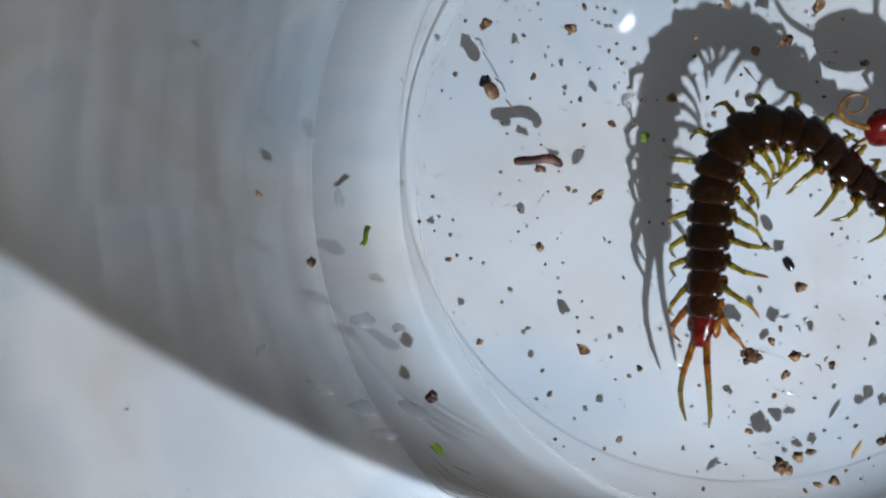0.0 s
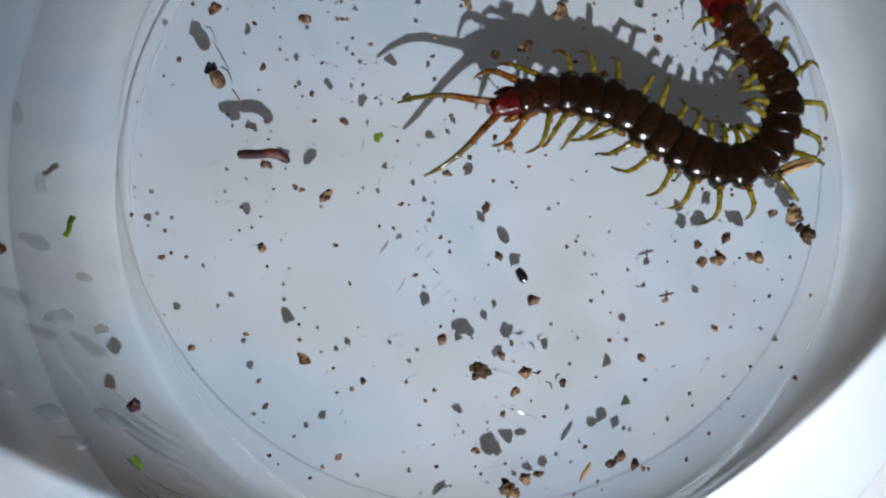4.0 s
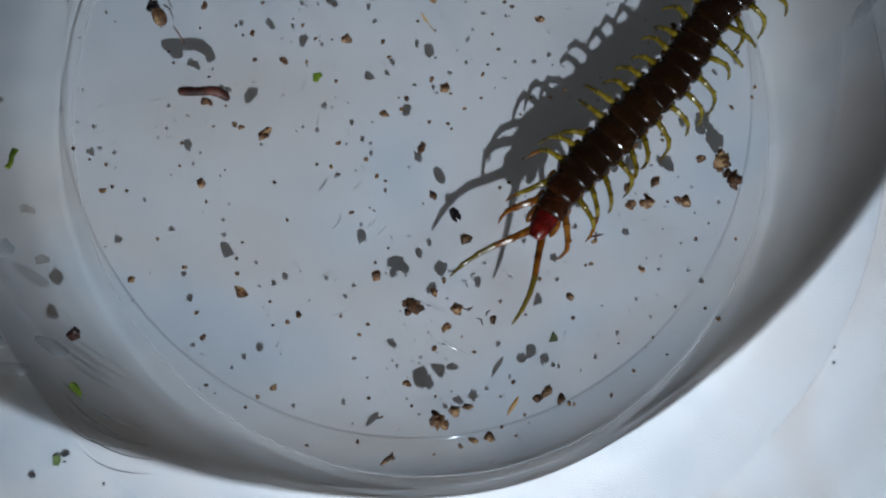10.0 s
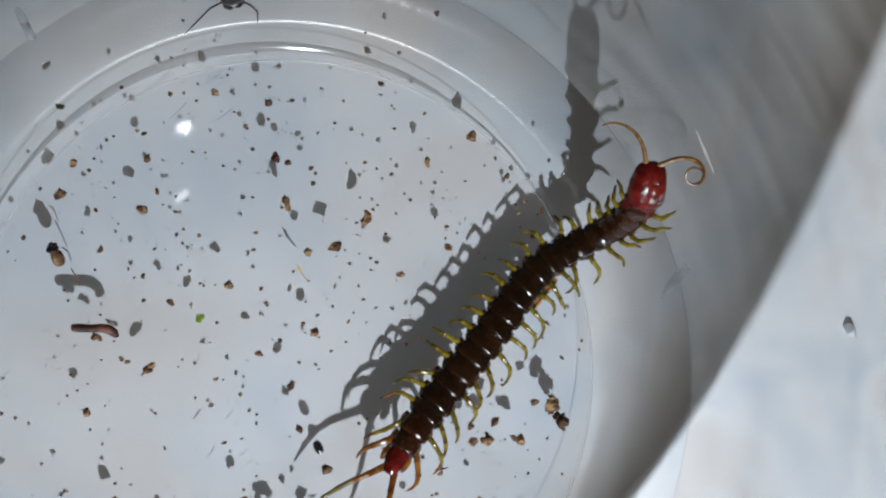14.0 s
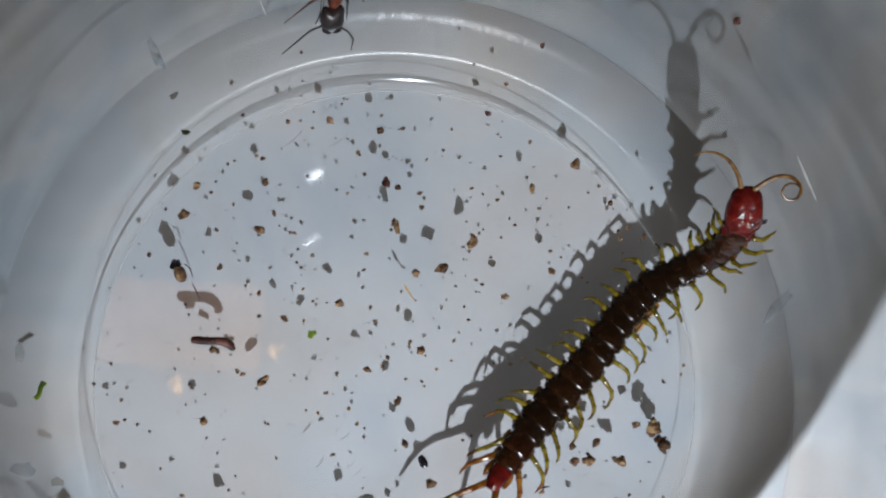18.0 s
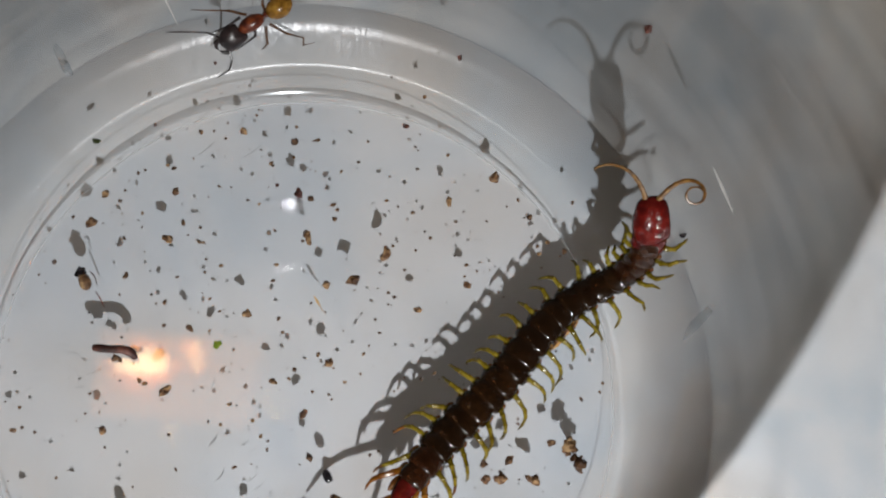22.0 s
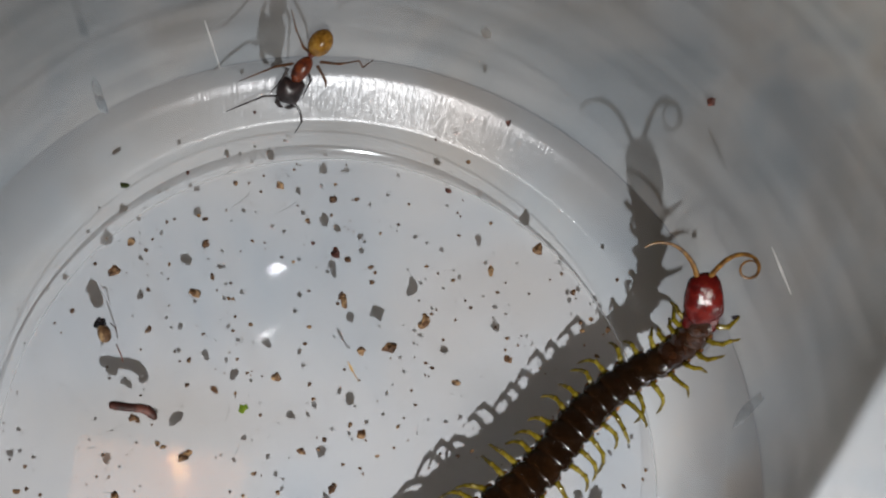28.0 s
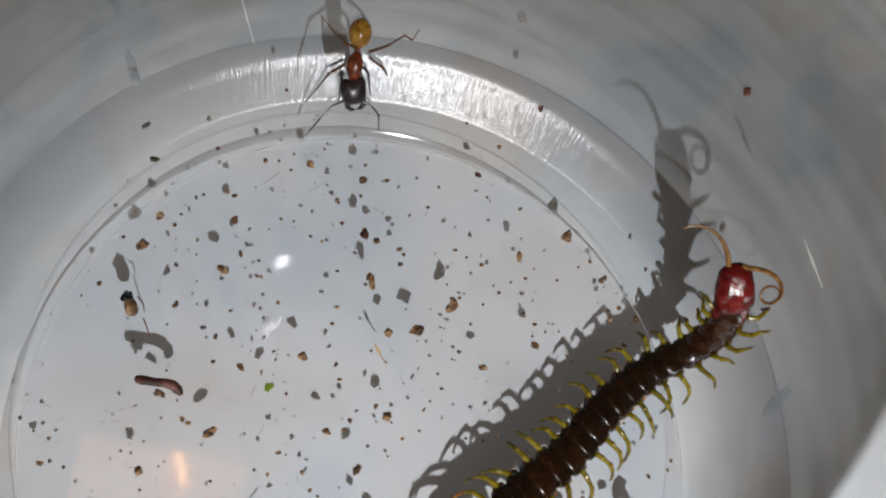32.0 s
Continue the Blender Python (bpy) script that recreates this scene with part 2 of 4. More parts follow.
ANT_AMBER = mottled("ant_amber", (0.12, 0.05, 0.006), (0.30, 0.15, 0.02), (0.42, 0.25, 0.05), 1500, 0.2, 0.02, 3, 0.6, through_light=0.3)
SOIL = mottled("soil", (0.028, 0.011, 0.004), (0.125, 0.062, 0.026), (0.38, 0.24, 0.115), 1500, 0.6, 0.14, 3, 0.4, vary=0.2)
BARK = mottled("red_bark", (0.012, 0.004, 0.003), (0.055, 0.017, 0.012), (0.19, 0.07, 0.05), 900, 0.5, 0.12, 3, 0.4)
STRAW = mottled("straw", (0.30, 0.14, 0.03), (0.52, 0.30, 0.09), (0.66, 0.46, 0.20), 900, 0.5, 0.05, 3, 0.4)
LEAF = mottled("leaf_green", (0.05, 0.09, 0.008), (0.16, 0.26, 0.02), (0.34, 0.44, 0.04), 900, 0.45, 0.04, 3, 0.4, through_light=0.3)
DARK_LEAF = mottled("dark_leaf", (0.01, 0.016, 0.004), (0.035, 0.05, 0.012), (0.09, 0.10, 0.03), 900, 0.5, 0.04, 3, 0.4)
COAL = mottled("black_chip", (0.004, 0.004, 0.006), (0.012, 0.011, 0.014), (0.07, 0.06, 0.07), 1200, 0.18, 0.05, 3, 0.7)


def glowing(name, colour, strength):
    m, n, l, b = nodes_of(name)
    b.inputs["Base Color"].default_value = b.inputs["Emission Color"].default_value = (*colour, 1)
    b.inputs["Emission Strength"].default_value = strength
    return m


FIBRE = clear_plastic("clear_fibre", (0.98, 0.985, 0.99), 0.12, 0.12)
DIRT_SHADE = clear_plastic("dirt_shade_film", (0.89, 0.895, 0.9), 0.03, 0.5, smear=0.15)
SLIVER = mottled("white_sliver", (0.6, 0.6, 0.6), (0.75, 0.75, 0.75), (0.85, 0.85, 0.85), 900, 0.3, 0.02, 3, 0.5, through_light=0.5)
METAL = mottled("grey_metal", (0.22, 0.22, 0.23), (0.30, 0.30, 0.31), (0.38, 0.38, 0.39), 60, 0.4, 0.02, 8, 0.6)
WARM_BULB = glowing("warm_bulb", (1.0, 0.58, 0.22), 22.0)
WARM_SHADE = glowing("warm_shade", (1.0, 0.42, 0.15), 0.9)
WARM_WIRE = glowing("warm_wire", (1.0, 0.5, 0.15), 26.0)
WHITE_LED = glowing("white_led", (1.0, 0.98, 0.93), 26.0)
DIM_LED = glowing("dim_led", (1.0, 0.97, 0.9), 14.0)


# ---- building helpers ----
def mesh_of(name, bm, material, smooth=True):
    me = bpy.data.meshes.new(name)
    bm.normal_update()
    for e in bm.edges:
        if len(e.link_faces) == 2 and e.calc_face_angle() > 0.7:
            e.smooth = False
    bm.to_mesh(me)
    bm.free()
    me.materials.append(material)
    if smooth:
        me.shade_smooth()
    return me


def two_tone(name, bms, materials):
    """One mesh of two shapes, each in its own colour."""
    bm = bmesh.new()
    for k, shape in enumerate(bms):
        seen = {v: bm.verts.new(v.co) for v in shape.verts}
        for f in shape.faces:
            bm.faces.new([seen[v] for v in f.verts]).material_index = k
        shape.free()
    me = mesh_of(name, bm, materials[0])
    me.materials.append(materials[1])
    return me


def part(name, bm, material, parent, label="", smooth=True, m=None):
    """One mesh object under a thing or a part."""
    ob = new(name, bm if isinstance(bm, bpy.types.Mesh) else mesh_of(name, bm, material, smooth))
    ob.parent = parent
    if m is not None:
        ob.matrix_basis = m
    return tagged(ob, label)


def thing(name, bm, material, label, category, group="", m=None, smooth=True, kind=""):
    ob = new(name, mesh_of(name, bm, material, smooth))
    if m is not None:
        ob.matrix_basis = m
    return tagged(ob, label, category, group, kind)


def spun(profile, steps=160, closed=True):
    """A solid of revolution from (radius, height) in millimetres."""
    bm = bmesh.new()
    rows = []
    for k in range(steps):
        a = 2 * math.pi * k / steps
        rows.append([bm.verts.new((r * MM * math.cos(a), r * MM * math.sin(a), z * MM)) for r, z in profile])
    count = len(profile)
    for k in range(steps):
        p, q = rows[k], rows[(k + 1) % steps]
        for i in range(count if closed else count - 1):
            j = (i + 1) % count
            bm.faces.new((p[i], q[i], q[j], p[j]))
    bmesh.ops.recalc_face_normals(bm, faces=bm.faces)
    return bm


def tube(points, radii, sides=8, caps=True, flat=1.0):
    """A tapered tube through points (millimetres)."""
    bm = bmesh.new()
    pts = [Vector(p) for p in points]
    rings, side = [], None
    for i, p in enumerate(pts):
        d = (pts[min(i + 1, len(pts) - 1)] - pts[max(i - 1, 0)]).normalized()
        if side is None:
            side = d.cross(Vector((0, 0, 1)))
            if side.length < 0.05:
                side = d.cross(Vector((0, 1, 0)))
        side = (side - d * side.dot(d)).normalized()
        up = side.cross(d)
        rings.append([bm.verts.new((p + (side * math.cos(a) + up * math.sin(a) * flat) * radii[i]) * MM)
                      for a in (2 * math.pi * k / sides for k in range(sides))])
    for p, q in zip(rings, rings[1:]):
        for k in range(sides):
            j = (k + 1) % sides
            bm.faces.new((p[k], p[j], q[j], q[k]))
    if caps:
        bm.faces.new(list(reversed(rings[0])))
        bm.faces.new(rings[-1])
    bmesh.ops.recalc_face_normals(bm, faces=bm.faces)
    return bm


def blob(size, bumps=0.0, seed=0, grain=1.2, detail=2):
    """A rounded body of the size (x, y, z) in millimetres, made uneven by noise."""
    bm = bmesh.new()
    bmesh.ops.create_icosphere(bm, subdivisions=detail, radius=0.5)
    shift = Vector((seed * 7.31, seed * 3.77, seed * 1.93))
    for v in bm.verts:
        d = 1 + bumps * noise.noise(v.co * 2 * grain + shift) + bumps * 0.5 * noise.noise(v.co * 5 * grain + shift)
        v.co = Vector([c * s * d * MM for c, s in zip(v.co, size)])
    return bm


def disc(radius, top, thick, steps=128):
    bm = bmesh.new()
    rings = [[bm.verts.new((radius * MM * math.cos(2 * math.pi * k / steps), radius * MM * math.sin(2 * math.pi * k / steps), z * MM)) for k in range(steps)] for z in (top, top - thick)]
    bm.faces.new(rings[0])
    bm.faces.new(list(reversed(rings[1])))
    return bm


# ---- the setting ----
FLOOR_R, PAPER_Z, MIDDLE = 23.95, -2.75, 0.7  # the bowl's middle lies a little to one side
ground = bmesh.new()
bmesh.ops.create_grid(ground, x_segments=1, y_segments=1, size=40.0)
thing("ground", ground, PAPER, "plain white paper-covered table top in sunlight", "ground", m=mm_pose(0, 0, PAPER_Z), kind="structure")

# the cup: clear floor, rounded heel with two soft ridges, flaring wall, thick turned-out rim; (radius, height) of the inside
HEEL_SLOPE = [(23.95, 1.5), (26.2, 12), (26.8, 30), (27.1, 40.8), (29.0, 40.8), (29.35, 38.6), (29.6, 40), (30.3, 51), (34.0, 53.5)]  # radius, degrees
RIM_Z = 90.0


def heel():
    line, z = [(FLOOR_R, 0.0)], 0.0
    for k in range(1, 101):
        r = FLOOR_R + 0.1 * k
        for (r0, a0), (r1, a1) in zip(HEEL_SLOPE, HEEL_SLOPE[1:]):
            if r - 0.05 <= r1:
                break
        z += 0.1 * math.tan(radians(a0 + (a1 - a0) * (r - 0.05 - r0) / (r1 - r0)))
        line.append((r, z))
    return line


HEEL = heel()
UPPER = [(35.4, 10.3), (37.0, 12.4), (39.1, 15.5), (41.7, 20.0), (44.5, 25.5), (46.8, 30.5), (49.7, 38.0), (52.3, 47.0), (54.9, 58.0), (58.2, 74.0), (60.5, RIM_Z)]  # ever steeper towards the rim
INNER = HEEL + UPPER


def wall_radius(z):
    for (r0, z0), (r1, z1) in zip(INNER, INNER[1:]):
        if z <= z1:
            break
    return r0 + (r1 - r0) * (z - z0) / (z1 - z0)


cup = tagged(new("plastic_bowl"), "clear flaring plastic bowl standing on white paper", "bowl")
cup.matrix_basis = mm_pose(MIDDLE, 0, 0)
part("floor", disc(FLOOR_R - 0.01, 0.0, 0.9), CLEAR_FLOOR, cup, "flat clear floor with fine scratches")
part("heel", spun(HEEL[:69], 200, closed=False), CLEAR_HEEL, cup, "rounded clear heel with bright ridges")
# milky bead added to imitate light bent bright along the floor's edge
part("floor_edge", spun([(FLOOR_R + 0.055 * math.cos(a), 0.02 + 0.04 * math.sin(a)) for a in (k * math.pi / 8 for k in range(9))], 200, closed=False), EDGE_GLINT, cup, "thin milky bead painted as the light line where floor meets heel")
foot = [(FLOOR_R, -0.9), (24.7, -1.7), (25.3, PAPER_Z + 0.12), (25.7, PAPER_Z + 0.04), (26.1, PAPER_Z + 0.3), (27.2, -0.9), (28.4, 0.6), (29.6, 2.0), (30.9, 3.6)]
part("foot", spun(foot, 200, closed=False), CLEAR_FOOT, cup, "clear foot standing on the paper")
rim_r = INNER[-1][0]
inside = HEEL[68::6] + [HEEL[-1]] + UPPER
outside = [(r + 0.4, z - 0.22) for r, z in reversed(UPPER)] + [(r + 0.3, z - 0.35) for r, z in reversed(HEEL[73::6])] + [(30.9, 3.6)]
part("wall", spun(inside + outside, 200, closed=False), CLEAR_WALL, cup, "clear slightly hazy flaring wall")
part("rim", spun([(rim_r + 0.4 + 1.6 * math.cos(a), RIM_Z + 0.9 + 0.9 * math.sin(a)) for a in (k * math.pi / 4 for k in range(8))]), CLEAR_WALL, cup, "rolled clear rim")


def mould_mark(radius, start, sweep, thick):
    """A fine ridge in the plastic that runs round the lower wall."""
    pts = []
    for k in range(13):
        a, r = radians(start + sweep * k / 12), radius - 1.6 * (k / 12) ** 2
        pts.append((r * math.cos(a), r * math.sin(a), inside_height(r) + 0.02))
    part("mould_mark", tube(pts, [thick * math.sin(math.pi * (k + 0.6) / 13.2) for k in range(13)], 5), CLEAR_RIM, cup, "fine curved ridge in the plastic")


def inside_height(r):
    """How high the inside of the bowl lies at a radius."""
    for (r0, z0), (r1, z1) in zip(INNER, INNER[1:]):
        if r <= r1:
            break
    return z0 + (z1 - z0) * (r - r0) / (r1 - r0)


for k, (start, sweep) in enumerate(((-146, 12), (-144, 13), (-143, 11), (-140, 10), (-141, 8), (-137, 8))):
    mould_mark(29.4 + 0.3 * k, start, sweep, 0.04)


# ---- the centipede ----
SEGMENTS, BODY = 22, 33.5  # plates behind the head, length in millimetres
CRAWL = {}
LEGS = []


def body_at(t, *points):
    """The body's middle line at a time, from tail to head: (x, y) on the cup floor, (x, y, z) up the wall."""
    CRAWL[t] = [Vector((p[0], p[1], p[2] if len(p) > 2 else 1.7)) for p in points]


body_at(0, (-4.6, -10.7, 3.6), (-4.4, -9.2, 4.0), (-4.0, -5.8, 4.3), (-3.5, -2.1, 4.6), (-2.7, 0.8, 4.7), (-0.9, 2.8, 4.8), (1.3, 3.0, 4.7), (3.4, 2.1, 4.6), (5.6, -0.1, 4.3), (8.1, -2.1, 4.0), (10.9, -1.9, 3.6), (12.0, 0.7, 3.6), (10.4, 2.5, 3.6), (7.6, 2.3, 3.6))
body_at(0.5, (-3.0, -10.8, 3.2), (-3.7, -8.1, 3.6), (-3.8, -3.6, 4.0), (-2.9, 0.0, 4.3), (-0.2, 2.1, 4.4), (3.4, 1.1, 4.4), (6.1, -2.5, 4.2), (8.7, -4.4, 3.8), (11.5, -3.4, 3.4), (11.8, -0.5, 3.2), (9.7, 1.3, 3.2), (7.1, 1.3, 3.2))
body_at(1, (-8.3, -9.3, 2.8), (-7.5, -7.6, 3.2), (-6.2, -4.0, 3.5), (-5.3, -1.5, 3.8), (-3.6, 0.6, 3.9), (-0.9, 1.8, 4.0), (2.0, 2.1, 3.9), (4.5, 1.2, 3.8), (6.7, -0.8, 3.5), (8.6, -2.7, 3.2), (11.3, -3.2, 2.8), (12.6, -0.7, 2.8), (10.9, 1.6, 2.8), (8.2, 2.0, 2.8))
body_at(1.5, (-4.0, -4.6, 2.4), (-2.3, -1.3, 2.6), (-0.2, 2.7, 2.7), (1.4, 5.6, 2.8), (3.8, 7.4, 2.8), (5.9, 6.1, 2.8), (7.4, 3.0, 2.7), (8.9, -0.1, 2.5), (11.3, -1.7, 2.4), (14.0, -0.4, 2.4), (14.6, 2.6, 2.4))
body_at(2, (-9.5, 0.5, 2.1), (-7.6, 2.2, 2.2), (-5.5, 4.3, 2.4), (-2.8, 5.3, 2.5), (0.6, 5.1, 2.5), (3.4, 4.1, 2.5), (6.3, 2.0, 2.4), (8.9, 0.1, 2.3), (10.6, -0.4, 2.2), (13.7, -0.4, 2.1), (16.0, 1.3, 2.1), (16.9, 3.5, 2.1))
body_at(2.5, (-8.2, 4.6), (-3.7, 3.7), (2.4, 2.6), (7.1, 2.8), (11.9, 4.1), (16.7, 5.4), (19.3, 5.8), (22.8, 6.5), (25.9, 7.4, 2.0))
body_at(3, (-7.6, 2.2), (-5.0, 2.1), (-0.5, 3.4), (3.4, 4.7), (9.3, 5.3), (15.1, 6.0), (21.1, 6.2), (25.1, 6.4, 1.8), (27.5, 6.4, 3.3))
body_at(3.5, (-5.2, 0.7), (-3.4, 2.1), (1.1, 4.7), (7.3, 5.9), (13.3, 5.8), (19.6, 5.5), (24.4, 7.4), (26.9, 8.6, 3.3))
body_at(4, (0.8, 4.9), (3.1, 5.6), (5.7, 5.8), (8.8, 5.0), (11.4, 3.2), (13.9, 1.5), (16.6, 0.7), (19.0, 1.6), (20.3, 4.3), (19.7, 7.0), (17.8, 9.3), (16.4, 11.7), (15.7, 14.3))
body_at(4.5, (1.0, -2.3), (3.0, -2.9), (5.7, -3.1), (8.0, -2.0), (10.3, 0.0), (11.9, 2.6), (13.2, 5.3), (14.4, 8.0), (16.1, 10.7), (17.8, 13.3), (19.5, 15.7), (20.9, 17.4, 2.3))
body_at(6.5, (4.8, -3.2), (6.9, -2.0), (9.9, -0.8), (12.9, -0.2), (16.3, 0.5), (19.0, 1.8), (21.5, 4.0), (23.5, 7.5), (24.9, 10.8, 2.2), (25.5, 13.6, 4.0), (26.0, 15.8, 5.5))
body_at(7, (4.6, -3.2), (7.3, -1.5), (10.0, 0.0), (13.0, 0.7), (16.4, 0.8), (19.5, 2.1), (22.0, 4.2), (23.7, 7.1), (25.2, 10.4, 2.2), (25.4, 12.5, 5.4), (25.5, 14.4, 7.9))
body_at(7.5, (4.8, -3.1), (7.4, -1.0), (10.7, 0.2), (14.3, 0.2), (18.0, 1.4), (20.8, 3.3), (23.0, 6.2), (24.4, 9.4, 1.8), (25.0, 12.1, 4.2), (25.5, 14.3, 6.6), (25.4, 16.1, 8.8))
body_at(8, (4.7, -3.5), (7.5, -1.7), (10.8, -0.4), (14.4, 0.3), (17.7, 1.3), (20.5, 3.3), (22.6, 5.8), (23.9, 8.6), (24.8, 11.6, 2.9), (25.0, 13.7, 5.6), (25.1, 15.3, 7.8))
body_at(8.5, (6.4, -6.1), (10.4, -2.8), (15.3, 0.7), (18.3, 3.9), (20.1, 6.0), (23.4, 10.0, 1.8), (24.6, 12.5, 3.6), (25.2, 14.2, 6.3), (25.5, 15.4, 8.6))
body_at(9, (7.7, -7.2), (9.9, -4.1), (13.2, -1.0, 1.1), (16.1, 1.7, 1.1), (18.5, 4.3, 1.1), (20.5, 7.5, 1.1), (23.4, 10.0, 1.1), (24.9, 11.6, 2.9), (25.5, 12.8, 5.8), (25.6, 14.4, 7.8))
body_at(14, (7.6, -7.6), (9.5, -4.6), (11.6, -2.0, 1.1), (13.8, 0.7, 1.1), (16.1, 3.6, 1.1), (18.4, 6.9, 1.1), (20.6, 9.1, 1.1), (23.2, 10.5, 1.1), (24.8, 11.5, 2.5), (25.3, 12.1, 5.6), (25.4, 13.1, 8.0), (25.4, 14.2, 9.3), (25.4, 15.1, 10.0))
body_at(30, (7.6, -7.6), (9.5, -4.7), (11.6, -2.0, 1.1), (15.3, 1.8, 1.1), (17.2, 4.7, 1.1), (19.7, 7.7, 1.1), (22.1, 9.8, 1.1), (23.9, 10.9, 1.9), (24.9, 11.9, 4.4), (24.8, 12.6, 6.7), (24.4, 13.7, 8.3), (24.0, 14.8, 9.8))


def line_at(points):
    """Places along a smooth line through points, every 0.2 mm, drawn on past its end to the body's length."""
    pts = [points[0] * 2 - points[1]] + points + [points[-1] * 2 - points[-2]]
    fine = []
    for a, b, c, d in zip(pts, pts[1:], pts[2:], pts[3:]):
        for k in range(12):
            u = k / 12
            fine.append(0.5 * (2 * b + (c - a) * u + (2 * a - 5 * b + 4 * c - d) * u * u + (3 * b - a - 3 * c + d) * u ** 3))
    fine.append(points[-1])
    return fine


def along(fine, share):
    """The place and direction at a share of the line's length."""
    lengths = [(q - p).length for p, q in zip(fine, fine[1:])]
    goal, i = share * sum(lengths), 0
    while i < len(lengths) - 1 and goal > lengths[i]:
        goal, i = goal - lengths[i], i + 1
    lo, hi = max(i - 4, 0), min(i + 5, len(fine) - 1)
    return fine[i].lerp(fine[i + 1], min(goal / lengths[i], 1.0)), (fine[hi] - fine[lo]).normalized()


ROLL = {0: -40, 0.5: -30, 1: -25, 1.5: -20, 2: -15, 2.5: -8}  # degrees by which the writhing body lies over on its side


def rest_pose(place, ahead, roll=0):
    """Belly to the floor, or to the wall where the body climbs it."""
    out = Vector((place.x - MIDDLE, place.y, 0)).normalized()
    climb = min(max((place.z - 2.0) / 3.0, 0), 1)
    up = Vector((0, 0, 1)).lerp(Vector((0, 0, 0.94)) - out * 0.34, climb)
    side = up.cross(ahead).normalized()
    up = ahead.cross(side)
    m = Matrix((ahead, side, up)).transposed().to_4x4()
    m = m @ pose(0, 0, 0, roll, 0, 0)
    m.translation = place * MM
    return m


def plate(width, length, height, notch=0.12, taper=0.0):
    """One back plate with its belly: domed, with a raised rear edge that overlaps the next."""
    bm = bmesh.new()
    stations = [(-0.66, 0.80, 0.84), (-0.58, 0.98, 1.0), (-0.45, 1.06, 1.06), (-0.15, 1.07, 1.03), (0.15, 1.02, 0.98), (0.38, 0.90, 0.90), (0.55, 0.76, 0.8), (0.72, 0.72, 0.76)]
    rings = []
    for x, w, h in stations:
        ring = []
        w, h = w * (1 + taper * (x - 0.5)), h * (1 + 0.5 * taper * (x - 0.5))
        for k in range(16):
            a = 2 * math.pi * k / 16
            y, z = math.cos(a), math.sin(a)
            y = math.copysign(abs(y) ** 0.8, y)
            ridge = 1 - notch * math.exp(-((abs(y) - 0.45) / 0.1) ** 2) if z > 0 else 1
            ring.append(bm.verts.new((x * length * MM, y * width / 2 * w * MM, z * height / 2 * h * ridge * (1 if z > 0 else 0.85) * MM)))
        rings.append(ring)
    for p, q in zip(rings, rings[1:]):
        for k in range(16):
            bm.faces.new((p[k], q[k], q[(k + 1) % 16], p[(k + 1) % 16]))
    bm.faces.new(rings[0])
    bm.faces.new(list(reversed(rings[-1])))
    bmesh.ops.recalc_face_normals(bm, faces=bm.faces)
    return bm


def jointed(line, radii):
    """A limb's points and radii with a small swelling at each inner joint."""
    pts, size = [Vector(line[0])], [radii[0]]
    for k in range(1, len(line) - 1):
        p = Vector(line[k])
        back, on = (Vector(line[k - 1]) - p).normalized(), (Vector(line[k + 1]) - p).normalized()
        pts += [p + back * 0.16, p, p + on * 0.16]
        size += [radii[k] * 0.92, radii[k] * 1.14, radii[k] * 0.88]
    return pts + [Vector(line[-1])], size + [radii[-1]]


def leg_line(sweep, reach, bend, drop):
    """Points of a right-hand leg from the body's side to its claw: out, over the knee and down to the floor."""
    pts = [(0, 0, 0), (0.1, 1.2, 0.3), (0.2, 2.4, 0.25), (0.3 + 0.5 * bend, 3.1, -0.25), (0.25 + 1.7 * bend, 3.6, -0.6 * drop), (0.1 + 2.6 * bend, 3.85, -drop)]
    c, s = math.cos(radians(sweep)), math.sin(radians(sweep))
    k = reach / 4.0
    return [((x * c - y * s) * k, (x * s + y * c) * k, z) for x, y, z in pts]


